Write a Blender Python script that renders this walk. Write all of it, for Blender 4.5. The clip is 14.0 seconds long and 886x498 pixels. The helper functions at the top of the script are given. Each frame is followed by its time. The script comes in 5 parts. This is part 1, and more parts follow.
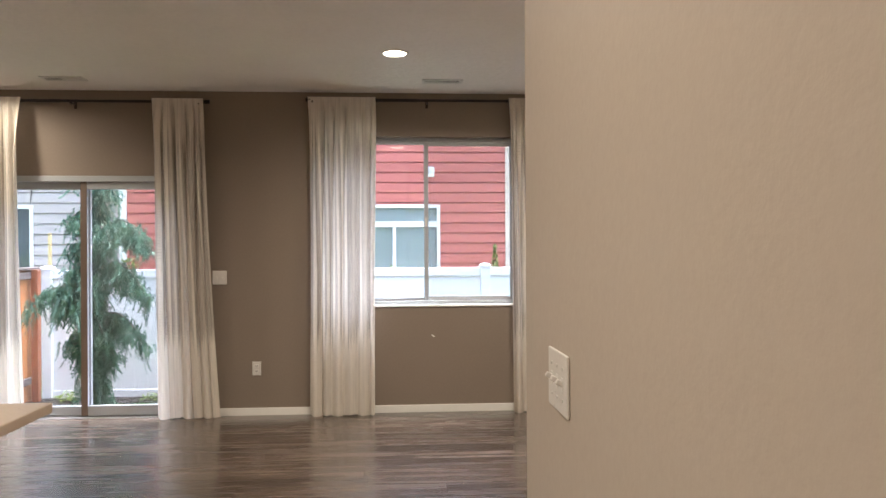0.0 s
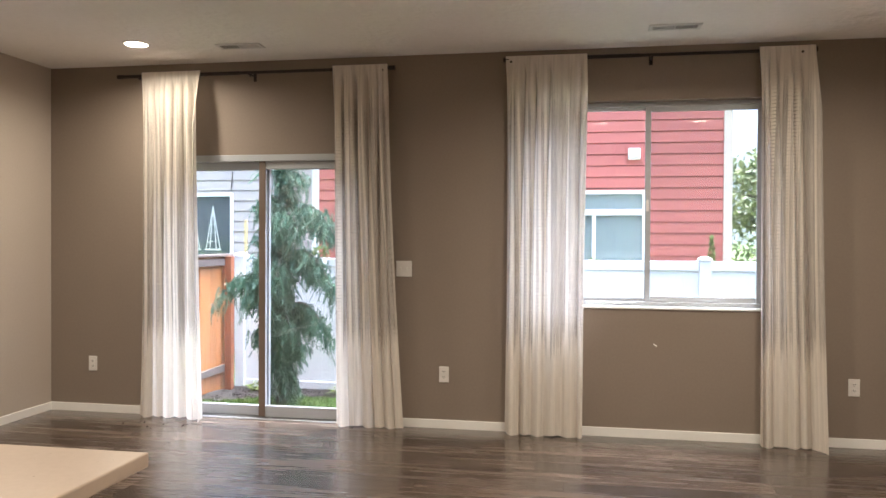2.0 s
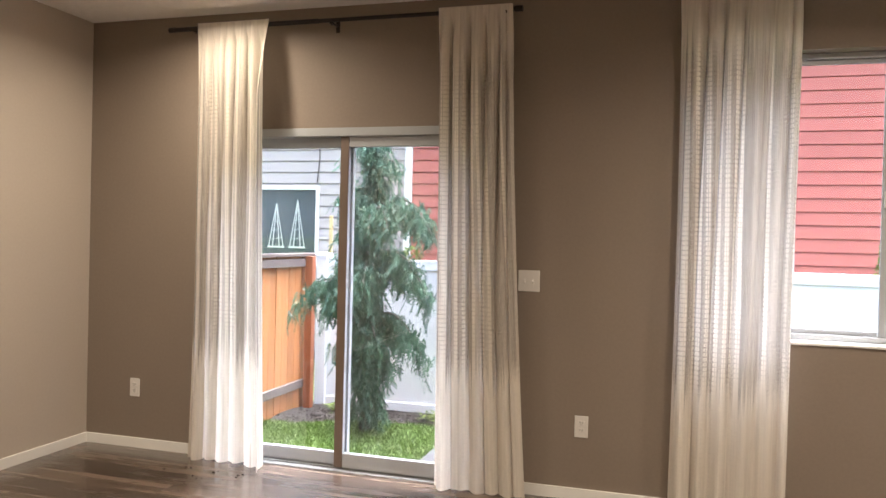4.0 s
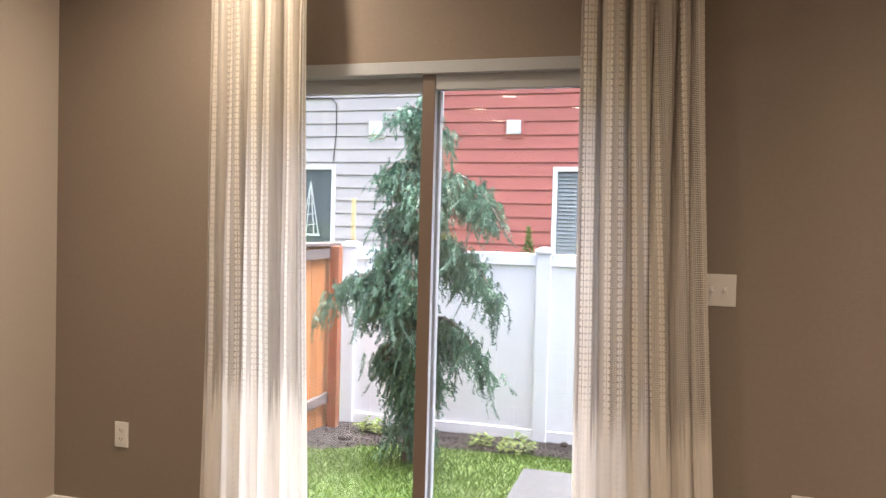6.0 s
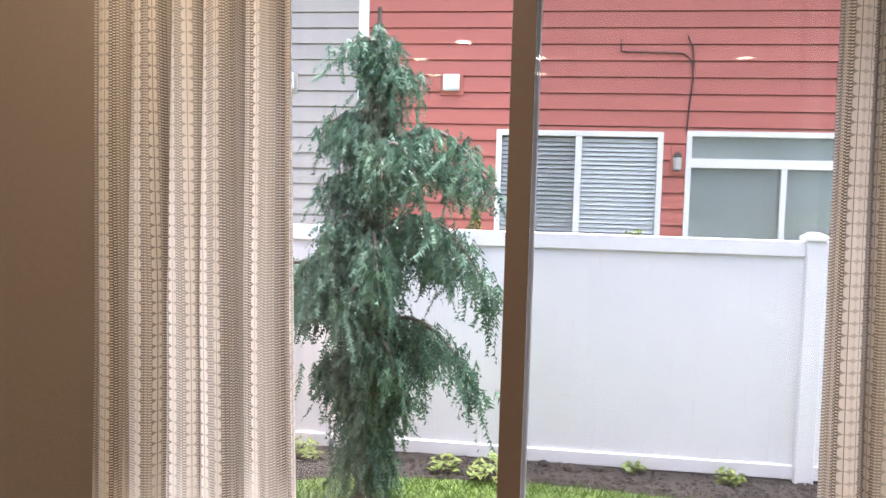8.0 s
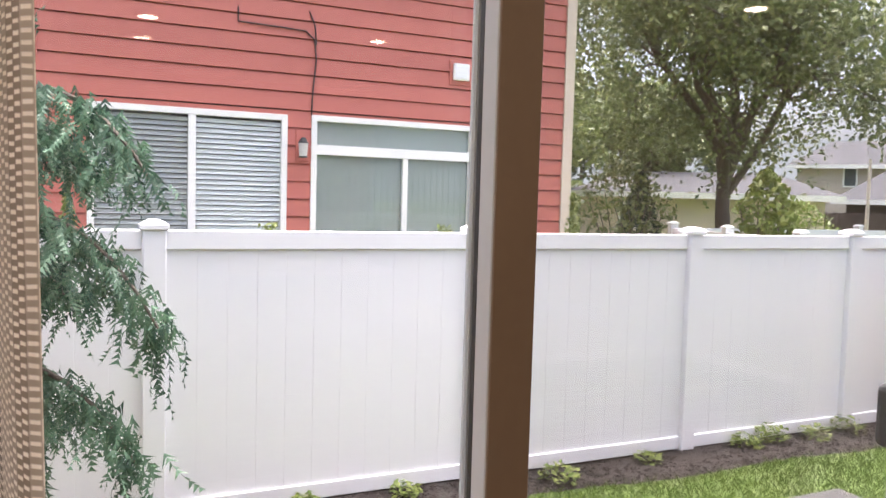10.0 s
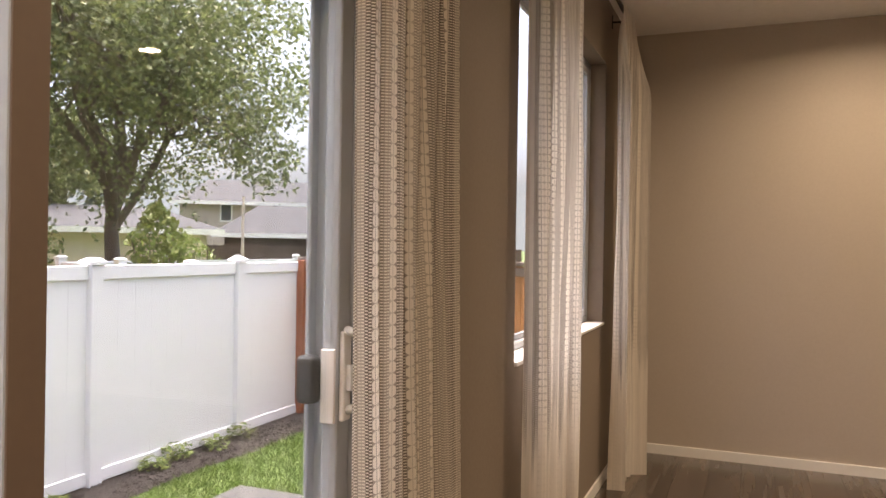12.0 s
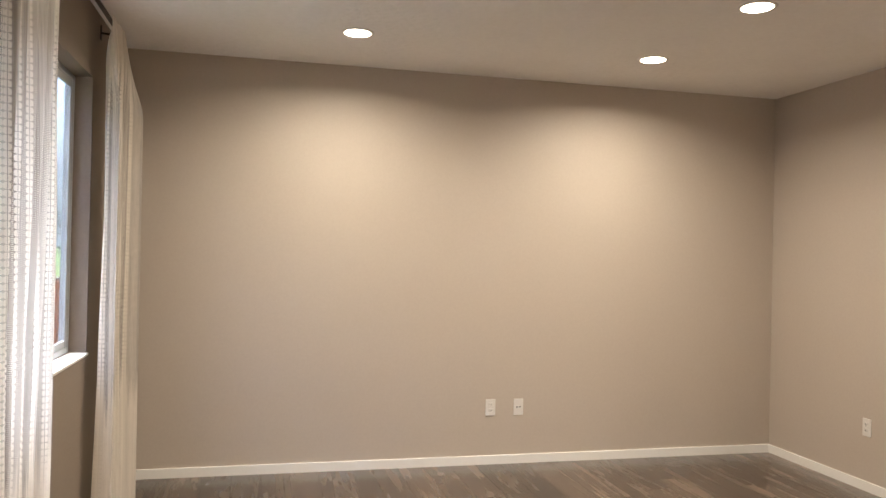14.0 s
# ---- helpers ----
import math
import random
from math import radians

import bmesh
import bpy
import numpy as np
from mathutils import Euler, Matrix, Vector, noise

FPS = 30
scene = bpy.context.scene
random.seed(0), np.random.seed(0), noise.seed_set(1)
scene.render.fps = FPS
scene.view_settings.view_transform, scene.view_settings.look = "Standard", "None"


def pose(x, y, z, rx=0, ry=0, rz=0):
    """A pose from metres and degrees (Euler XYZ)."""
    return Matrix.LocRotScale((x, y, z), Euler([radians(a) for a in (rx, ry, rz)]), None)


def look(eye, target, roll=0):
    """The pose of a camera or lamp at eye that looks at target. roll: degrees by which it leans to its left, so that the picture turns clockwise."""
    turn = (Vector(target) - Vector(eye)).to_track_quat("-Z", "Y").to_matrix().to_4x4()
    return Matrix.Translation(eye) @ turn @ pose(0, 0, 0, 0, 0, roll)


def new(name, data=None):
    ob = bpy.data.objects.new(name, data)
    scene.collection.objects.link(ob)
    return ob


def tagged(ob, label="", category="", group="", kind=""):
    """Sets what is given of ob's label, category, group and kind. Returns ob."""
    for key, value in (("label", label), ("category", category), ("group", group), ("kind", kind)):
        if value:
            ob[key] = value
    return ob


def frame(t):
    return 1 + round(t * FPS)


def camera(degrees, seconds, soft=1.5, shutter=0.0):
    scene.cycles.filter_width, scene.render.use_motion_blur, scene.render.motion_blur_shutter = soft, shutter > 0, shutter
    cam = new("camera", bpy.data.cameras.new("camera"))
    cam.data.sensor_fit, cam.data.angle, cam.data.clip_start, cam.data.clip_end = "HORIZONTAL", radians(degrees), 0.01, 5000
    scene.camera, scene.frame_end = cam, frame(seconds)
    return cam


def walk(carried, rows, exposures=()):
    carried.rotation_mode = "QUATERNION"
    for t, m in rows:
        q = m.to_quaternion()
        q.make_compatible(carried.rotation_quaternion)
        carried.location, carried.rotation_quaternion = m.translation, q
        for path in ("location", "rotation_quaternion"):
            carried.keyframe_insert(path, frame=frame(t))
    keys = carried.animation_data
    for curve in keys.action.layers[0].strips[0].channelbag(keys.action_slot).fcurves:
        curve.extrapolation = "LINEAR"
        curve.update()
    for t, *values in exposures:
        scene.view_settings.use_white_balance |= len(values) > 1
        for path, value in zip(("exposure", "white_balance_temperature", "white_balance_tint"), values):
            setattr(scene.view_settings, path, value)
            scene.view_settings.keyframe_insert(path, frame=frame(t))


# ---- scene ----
cam = camera(60.1, 14.0)
EXPOSURES = [(0.0, 2.92, 5200, 8), (1.0, 3.12, 5150, 8), (3.2, 3.05, 5250, 8), (5.3, 3.08, 5600, 12), (7.2, 2.86, 5500, 11), (9.3, 2.42, 6100, 18), (11.0, 2.28, 6150, 12), (11.6, 2.38, 6200, 12), (12.5, 2.55, 6500, 18), (13.3, 2.8, 6100, 16), (14.0, 3.22, 5250, 7)]
PATH = [
    (0, (0.168, -6.54, 1.408), (0.307, -4.545, 1.408), -0.3),
    (0.5, (0.14, -6.371, 1.384), (0.083, -4.372, 1.36), -0.3),
    (1, (0.122, -6.08, 1.398), (-0.059, -4.089, 1.38), 0.1),
    (1.5, (0.042, -5.801, 1.385), (-0.2, -3.816, 1.374), 0.5),
    (2, (0.002, -5.491, 1.389), (-0.345, -3.522, 1.366), 0.3),
    (2.5, (-0.072, -5.158, 1.389), (-0.541, -3.213, 1.364), 0.3),
    (3, (-0.216, -4.836, 1.388), (-0.742, -2.907, 1.373), 0.6),
    (3.2, (-0.27, -4.689, 1.399), (-0.813, -2.764, 1.384), 0.7),
    (5.5, (-1.186, -3.207, 1.379), (-1.766, -1.294, 1.329), 1.6),
    (6, (-1.445, -2.908, 1.383), (-2.001, -0.988, 1.322), 1.5),
    (6.5, (-1.646, -2.561, 1.368), (-2.16, -0.63, 1.294), 1.3),
    (7, (-1.849, -2.264, 1.368), (-2.301, -0.318, 1.275), 1.0),
    (7.2, (-1.945, -2.141, 1.367), (-2.372, -0.188, 1.266), 1.1),
    (9.3, (-2.692, -0.962, 1.364), (-2.435, 1.016, 1.221), 1.4),
    (9.5, (-2.716, -0.863, 1.349), (-2.347, 1.098, 1.21), 1.2),
    (10, (-2.77, -0.698, 1.367), (-1.95, 1.121, 1.24), 1.6),
    (10.5, (-2.833, -0.597, 1.316), (-1.588, 0.967, 1.241), 1.6),
    (11, (-2.891, -0.644, 1.315), (-1.365, 0.648, 1.269), 1.3),
    (11.5, (-2.973, -0.741, 1.318), (-1.259, 0.289, 1.291), 1.2),
    (12, (-3.014, -0.773, 1.33), (-1.16, -0.023, 1.327), 0.9),
    (12.5, (-3.017, -0.757, 1.331), (-1.069, -0.303, 1.354), 0.8),
    (13, (-3.014, -0.773, 1.33), (-1.02, -0.615, 1.373), 0.6),
    (13.5, (-3.038, -0.839, 1.457), (-1.043, -0.976, 1.466), 1.0),
    (14, (-3.04, -0.875, 1.489), (-1.095, -1.338, 1.501), 1.3),
]
walk(cam, [(r[0], look(*r[1:])) for r in PATH], EXPOSURES)

# ---- world and light ----
world = bpy.data.worlds.new("overcast_sky")
scene.world = world
world.use_nodes = True
wn = world.node_tree.nodes
sky = wn.new("ShaderNodeTexSky")
sky.sky_type, sky.sun_disc = "NISHITA", False
sky.sun_elevation, sky.sun_rotation = radians(80), radians(35)
sky.air_density, sky.dust_density, sky.ozone_density = 0.5, 10.0, 0.0
wn["Background"].inputs["Strength"].default_value = 0.2
haze = wn.new("ShaderNodeMix")
haze.data_type, haze.blend_type = "RGBA", "LIGHTEN"
haze.inputs[0].default_value = 1.0
haze.inputs[7].default_value = (0.92, 0.93, 0.95, 1)
world.node_tree.links.new(sky.outputs["Color"], haze.inputs[6])
world.node_tree.links.new(haze.outputs[2], wn["Background"].inputs["Color"])
sun_data = bpy.data.lights.new("sun", "SUN")
sun_data.energy, sun_data.angle, sun_data.color = 0.35, radians(60), (1.0, 0.98, 0.95)
sun = new("sun", sun_data)
sun.rotation_euler = (radians(-10), 0, radians(-35))

LAMP_POWER = 2.9
LAMP_COLOR = (1.0, 0.76, 0.50)


# ---- materials ----
def nodes_of(m):
    m.use_nodes = True
    t = m.node_tree
    return t.nodes, t.links, t.nodes["Principled BSDF"]


def math_node(n, l, op, a, b=None, c=None):
    k = n.new("ShaderNodeMath")
    k.operation = op
    for i, v in enumerate((a, b, c)):
        if v is None:
            continue
        if isinstance(v, (int, float)):
            k.inputs[i].default_value = v
        else:
            l.new(v, k.inputs[i])
    return k.outputs[0]


def mix_color(n, l, fac, a, b):
    k = n.new("ShaderNodeMix")
    k.data_type = "RGBA"
    for i, v in ((0, fac), (6, a), (7, b)):
        if isinstance(v, (int, float)):
            k.inputs[i].default_value = v
        elif isinstance(v, tuple):
            k.inputs[i].default_value = (*v, 1)
        else:
            l.new(v, k.inputs[i])
    return k.outputs[2]


def noise_node(n, l, coord, scale, detail=4, rough=0.55):
    k = n.new("ShaderNodeTexNoise")
    k.inputs["Scale"].default_value = scale
    k.inputs["Detail"].default_value = detail
    k.inputs["Roughness"].default_value = rough
    l.new(coord, k.inputs["Vector"])
    return k.outputs["Fac"]


def ramp(n, l, fac, lo, hi):
    k = n.new("ShaderNodeMapRange")
    l.new(fac, k.inputs[0])
    k.inputs[1].default_value, k.inputs[2].default_value = lo, hi
    return k.outputs[0]


def mat(name, base, dark, rough=0.6, big=1.5, fine=40.0, bump=0.1, bump_scale=None, metal=0.0, vary=0.0, stretch=None, dist=0.002):
    """A surface with stains at one scale, grain at another, and fine relief."""
    m = bpy.data.materials.new(name)
    n, l, b = nodes_of(m)
    tc = n.new("ShaderNodeTexCoord")
    coord = tc.outputs["Object"]
    info = n.new("ShaderNodeObjectInfo")
    if stretch:
        mp = n.new("ShaderNodeMapping")
        mp.inputs["Scale"].default_value = stretch
        l.new(coord, mp.inputs["Vector"])
        coord = mp.outputs["Vector"]
    if vary:
        off = n.new("ShaderNodeVectorMath")
        off.operation = "MULTIPLY_ADD"
        l.new(info.outputs["Random"], off.inputs[0])
        off.inputs[1].default_value = (31.0, 17.0, 23.0)
        l.new(coord, off.inputs[2])
        coord = off.outputs[0]
    a = noise_node(n, l, coord, big)
    f = noise_node(n, l, coord, fine)
    fac = math_node(n, l, "MULTIPLY_ADD", ramp(n, l, a, 0.35, 0.7), 0.55, math_node(n, l, "MULTIPLY", ramp(n, l, f, 0.35, 0.7), 0.45))
    col = mix_color(n, l, fac, base, dark)
    if vary:
        hsv = n.new("ShaderNodeHueSaturation")
        l.new(math_node(n, l, "MULTIPLY_ADD", info.outputs["Random"], 2 * vary, 1 - vary), hsv.inputs["Value"])
        l.new(col, hsv.inputs["Color"])
        col = hsv.outputs["Color"]
    l.new(col, b.inputs["Base Color"])
    l.new(math_node(n, l, "MULTIPLY_ADD", f, 0.15, rough - 0.07), b.inputs["Roughness"])
    b.inputs["Metallic"].default_value = metal
    if bump:
        bp = n.new("ShaderNodeBump")
        bp.inputs["Strength"].default_value = bump
        bp.inputs["Distance"].default_value = dist
        l.new(noise_node(n, l, coord, bump_scale or fine, 3), bp.inputs["Height"])
        l.new(bp.outputs["Normal"], b.inputs["Normal"])
    return m


def glass_material(name, tint=(0.95, 0.965, 0.96)):
    m = bpy.data.materials.new(name)
    n, l, b = nodes_of(m)
    n.remove(b)
    tr = n.new("ShaderNodeBsdfTransparent")
    tr.inputs["Color"].default_value = (*tint, 1)
    gl = n.new("ShaderNodeBsdfGlossy")
    gl.inputs["Roughness"].default_value = 0.0
    fr = n.new("ShaderNodeLayerWeight")
    grazing = math_node(n, l, "POWER", fr.outputs["Facing"], 5.0)
    mx = n.new("ShaderNodeMixShader")
    l.new(math_node(n, l, "MULTIPLY_ADD", grazing, 0.96, 0.04), mx.inputs[0])
    l.new(tr.outputs[0], mx.inputs[1])
    l.new(gl.outputs[0], mx.inputs[2])
    l.new(mx.outputs[0], n["Material Output"].inputs["Surface"])
    return m


def screen_material():
    """Fine woven insect screen: most of it is holes."""
    m = bpy.data.materials.new("insect_screen")
    n, l, b = nodes_of(m)
    b.inputs["Base Color"].default_value = (0.12, 0.12, 0.12, 1)
    b.inputs["Roughness"].default_value = 0.7
    tr = n.new("ShaderNodeBsdfTransparent")
    mx = n.new("ShaderNodeMixShader")
    mx.inputs[0].default_value = 0.12
    l.new(tr.outputs[0], mx.inputs[1])
    l.new(b.outputs[0], mx.inputs[2])
    l.new(mx.outputs[0], n["Material Output"].inputs["Surface"])
    return m


def curtain_material():
    """Cream woven cloth with lengthwise bands of ribs, ladders and plain weave; daylight shines through it."""
    m = bpy.data.materials.new("striped_weave")
    n, l, b = nodes_of(m)
    uv = n.new("ShaderNodeUVMap")
    sep = n.new("ShaderNodeSeparateXYZ")
    l.new(uv.outputs[0], sep.inputs[0])
    u, v = sep.outputs[0], sep.outputs[1]
    band = math_node(n, l, "MULTIPLY", u, 1 / 0.024)
    wn1 = n.new("ShaderNodeTexWhiteNoise")
    wn1.noise_dimensions = "1D"
    l.new(math_node(n, l, "FLOOR", band), wn1.inputs["W"])
    kind = wn1.outputs["Value"]
    fu = math_node(n, l, "FRACT", band)
    wob = n.new("ShaderNodeTexNoise")
    wob.inputs["Scale"].default_value = 60.0
    l.new(uv.outputs[0], wob.inputs["Vector"])
    vv = math_node(n, l, "MULTIPLY_ADD", wob.outputs["Fac"], 0.002, v)
    edge = math_node(n, l, "ABSOLUTE", math_node(n, l, "SUBTRACT", fu, 0.5))
    cell = math_node(n, l, "ABSOLUTE", math_node(n, l, "SUBTRACT", math_node(n, l, "FRACT", math_node(n, l, "MULTIPLY", vv, 1 / 0.024)), 0.5))
    bow = math_node(n, l, "MULTIPLY_ADD", math_node(n, l, "MULTIPLY", edge, edge), 0.9, cell)
    rung = math_node(n, l, "MULTIPLY", ramp(n, l, bow, 0.465, 0.5), 0.75)
    line = ramp(n, l, edge, 0.05, 0.02)
    ladder = math_node(n, l, "MAXIMUM", rung, line)
    is_ladder = math_node(n, l, "GREATER_THAN", kind, 0.64)
    is_rib = math_node(n, l, "SUBTRACT", 1.0, is_ladder)
    sub = math_node(n, l, "MULTIPLY", u, 1 / 0.008)
    wn3 = n.new("ShaderNodeTexWhiteNoise")
    wn3.noise_dimensions = "1D"
    l.new(math_node(n, l, "FLOOR", sub), wn3.inputs["W"])
    shift = math_node(n, l, "MULTIPLY_ADD", wn3.outputs["Value"], 0.0045, vv)
    dash = ramp(n, l, math_node(n, l, "SINE", math_node(n, l, "MULTIPLY", shift, 2 * math.pi / 0.0062)), -0.05, 0.75)
    side = math_node(n, l, "ABSOLUTE", math_node(n, l, "SUBTRACT", math_node(n, l, "FRACT", sub), 0.5))
    dash = math_node(n, l, "MULTIPLY", dash, ramp(n, l, side, 0.5, 0.32))
    mask = math_node(n, l, "ADD", math_node(n, l, "MULTIPLY", is_rib, math_node(n, l, "SUBTRACT", 1.0, dash)), math_node(n, l, "MULTIPLY", is_ladder, ladder))
    seam = ramp(n, l, edge, 0.44, 0.49)
    mask = math_node(n, l, "MAXIMUM", mask, math_node(n, l, "MULTIPLY", seam, 0.5))
    # the coloured threads stop short of the heading and of the hem, each at its own height
    ends = math_node(n, l, "MULTIPLY_ADD", wn3.outputs["Value"], 0.14, math_node(n, l, "MULTIPLY", kind, 0.10))
    low = math_node(n, l, "SUBTRACT", v, math_node(n, l, "ADD", ends, 0.58))
    high = math_node(n, l, "SUBTRACT", math_node(n, l, "SUBTRACT", 2.46, ends), v)
    inside = math_node(n, l, "MULTIPLY", ramp(n, l, low, -0.07, 0.07), ramp(n, l, high, -0.09, 0.09))
    mask = math_node(n, l, "MULTIPLY", mask, math_node(n, l, "MULTIPLY_ADD", inside, 0.86, 0.14))
    tone = n.new("ShaderNodeTexWhiteNoise")
    tone.noise_dimensions = "1D"
    l.new(math_node(n, l, "FLOOR", math_node(n, l, "MULTIPLY", u, 1 / 0.016)), tone.inputs["W"])
    mask = math_node(n, l, "MULTIPLY", mask, math_node(n, l, "MULTIPLY_ADD", tone.outputs["Value"], 0.55, 0.5))
    thread = mix_color(n, l, ramp(n, l, kind, 0.2, 0.55), (0.10, 0.080, 0.066), (0.17, 0.142, 0.118))
    thin = mix_color(n, l, math_node(n, l, "MULTIPLY", mask, 0.95), (0.86, 0.83, 0.77), thread)
    col = mix_color(n, l, math_node(n, l, "MULTIPLY", mask, 0.9), (0.87, 0.80, 0.70), thread)
    wn2 = n.new("ShaderNodeTexWhiteNoise")
    wn2.noise_dimensions = "1D"
    l.new(math_node(n, l, "FLOOR", math_node(n, l, "MULTIPLY", u, 1 / 0.012)), wn2.inputs["W"])
    hsv = n.new("ShaderNodeHueSaturation")
    mp = n.new("ShaderNodeMapping")
    mp.inputs["Scale"].default_value = (55.0, 2.5, 1.0)
    l.new(uv.outputs[0], mp.inputs["Vector"])
    slub = ramp(n, l, noise_node(n, l, mp.outputs[0], 1.0, 3, 0.6), 0.3, 0.7)
    l.new(math_node(n, l, "MULTIPLY_ADD", wn2.outputs["Value"], 0.14, math_node(n, l, "MULTIPLY_ADD", slub, 0.2, 0.80)), hsv.inputs["Value"])
    l.new(col, hsv.inputs["Color"])
    col = hsv.outputs["Color"]
    l.new(col, b.inputs["Base Color"])
    b.inputs["Roughness"].default_value = 0.9
    bp = n.new("ShaderNodeBump")
    bp.inputs["Strength"].default_value = 0.35
    bp.inputs["Distance"].default_value = 0.001
    l.new(mask, bp.inputs["Height"])
    l.new(bp.outputs[0], b.inputs["Normal"])
    tl = n.new("ShaderNodeBsdfTranslucent")
    l.new(thin, tl.inputs["Color"])
    mx = n.new("ShaderNodeMixShader")
    l.new(math_node(n, l, "MULTIPLY_ADD", mask, -0.22, math_node(n, l, "MULTIPLY_ADD", slub, 0.14, 0.30)), mx.inputs[0])
    l.new(b.outputs[0], mx.inputs[1])
    l.new(tl.outputs[0], mx.inputs[2])
    l.new(mx.outputs[0], n["Material Output"].inputs["Surface"])
    return m


def leaf_material(name, a, c, gloss=0.5):
    m = bpy.data.materials.new(name)
    n, l, b = nodes_of(m)
    geo = n.new("ShaderNodeNewGeometry")
    col = mix_color(n, l, geo.outputs["Random Per Island"], a, c)
    l.new(col, b.inputs["Base Color"])
    b.inputs["Roughness"].default_value = gloss
    tl = n.new("ShaderNodeBsdfTranslucent")
    l.new(col, tl.inputs["Color"])
    mx = n.new("ShaderNodeMixShader")
    mx.inputs[0].default_value = 0.3
    l.new(b.outputs[0], mx.inputs[1])
    l.new(tl.outputs[0], mx.inputs[2])
    l.new(mx.outputs[0], n["Material Output"].inputs["Surface"])
    return m


def plank_material():
    m = bpy.data.materials.new("dark_vinyl_plank")
    n, l, b = nodes_of(m)
    tc, info = n.new("ShaderNodeTexCoord"), n.new("ShaderNodeObjectInfo")
    off = n.new("ShaderNodeVectorMath")
    off.operation = "MULTIPLY_ADD"
    l.new(info.outputs["Random"], off.inputs[0])
    off.inputs[1].default_value = (40.0, 23.0, 0.0)
    l.new(tc.outputs["Object"], off.inputs[2])
    mp = n.new("ShaderNodeMapping")
    mp.inputs["Scale"].default_value = (0.55, 8.0, 1.0)
    l.new(off.outputs[0], mp.inputs["Vector"])
    grain = noise_node(n, l, mp.outputs[0], 1.6, 2, 0.5)
    mp2 = n.new("ShaderNodeMapping")
    mp2.inputs["Scale"].default_value = (1.0, 2.5, 1.0)
    l.new(off.outputs[0], mp2.inputs["Vector"])
    cloud = noise_node(n, l, mp2.outputs[0], 1.6, 3)
    mp3 = n.new("ShaderNodeMapping")
    mp3.inputs["Scale"].default_value = (1.6, 26.0, 1.0)
    l.new(off.outputs[0], mp3.inputs["Vector"])
    fine = noise_node(n, l, mp3.outputs[0], 1.6, 2, 0.5)
    fac = math_node(n, l, "MULTIPLY_ADD", ramp(n, l, grain, 0.32, 0.68), 0.5, math_node(n, l, "MULTIPLY", ramp(n, l, cloud, 0.3, 0.7), 0.2))
    fac = ramp(n, l, math_node(n, l, "MULTIPLY_ADD", ramp(n, l, fine, 0.3, 0.7), 0.3, fac), 0.14, 0.88)
    col = mix_color(n, l, fac, (0.022, 0.0155, 0.0115), (0.138, 0.098, 0.071))
    hsv = n.new("ShaderNodeHueSaturation")
    l.new(math_node(n, l, "MULTIPLY_ADD", info.outputs["Random"], 0.8, 0.6), hsv.inputs["Value"])
    l.new(col, hsv.inputs["Color"])
    l.new(hsv.outputs[0], b.inputs["Base Color"])
    l.new(math_node(n, l, "MULTIPLY_ADD", fac, 0.12, 0.2), b.inputs["Roughness"])
    b.inputs["Specular IOR Level"].default_value = 0.6
    b.inputs["Coat Weight"].default_value = 0.45
    b.inputs["Coat Roughness"].default_value = 0.2
    return m


def glow_material(name, color, strength):
    m = bpy.data.materials.new(name)
    n, l, b = nodes_of(m)
    b.inputs["Base Color"].default_value = (0.9, 0.9, 0.9, 1)
    b.inputs["Emission Color"].default_value = (*color, 1)
    b.inputs["Emission Strength"].default_value = strength
    return m


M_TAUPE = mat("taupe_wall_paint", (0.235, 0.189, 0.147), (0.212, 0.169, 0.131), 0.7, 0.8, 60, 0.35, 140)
M_GREIGE = mat("greige_wall_paint", (0.48, 0.42, 0.35), (0.45, 0.39, 0.325), 0.65, 0.7, 60, 0.25, 90, dist=0.002)
M_CEILING = mat("knockdown_ceiling", (0.86, 0.835, 0.795), (0.80, 0.775, 0.735), 0.8, 2.0, 30, 0.9, 20, dist=0.010)
M_TRIM = mat("white_trim_paint", (0.80, 0.78, 0.74), (0.76, 0.74, 0.70), 0.4, 2.0, 50, 0.05)
M_VINYL = mat("pale_grey_vinyl_frame", (0.40, 0.415, 0.43), (0.37, 0.385, 0.40), 0.35, 3.0, 60, 0.03)
M_TAUPE_FACE = mat("taupe_stile_face", (0.165, 0.122, 0.092), (0.15, 0.11, 0.083), 0.4, 3.0, 60, 0.03)
M_GASKET = mat("black_gasket", (0.03, 0.03, 0.03), (0.02, 0.02, 0.02), 0.6, 5, 80, 0.05)
M_GLASS = glass_material("window_glass")
M_SCREEN = screen_material()
M_CURTAIN = curtain_material()
M_IRON = mat("black_rod_iron", (0.02, 0.018, 0.017), (0.035, 0.03, 0.028), 0.4, 4, 90, 0.1, metal=0.6)
M_PLASTIC = mat("white_plate_plastic", (0.70, 0.67, 0.63), (0.67, 0.64, 0.60), 0.3, 6, 90, 0.02)
M_TRACK = mat("scuffed_track", (0.26, 0.26, 0.26), (0.18, 0.18, 0.18), 0.45, 6, 60, 0.1, metal=0.3)
M_SLOT = mat("dark_slot", (0.03, 0.03, 0.03), (0.02, 0.02, 0.02), 0.6, 5, 60, 0)
M_METAL = mat("vent_enamel", (0.72, 0.71, 0.68), (0.66, 0.65, 0.62), 0.4, 6, 80, 0.03)
M_PLANK = plank_material()
M_SUBFLOOR = mat("dark_joint", (0.02, 0.017, 0.015), (0.03, 0.025, 0.022), 0.8)
M_QUARTZ = mat("pale_quartz", (0.46, 0.37, 0.285), (0.43, 0.345, 0.265), 0.3, 6, 60, 0.0)
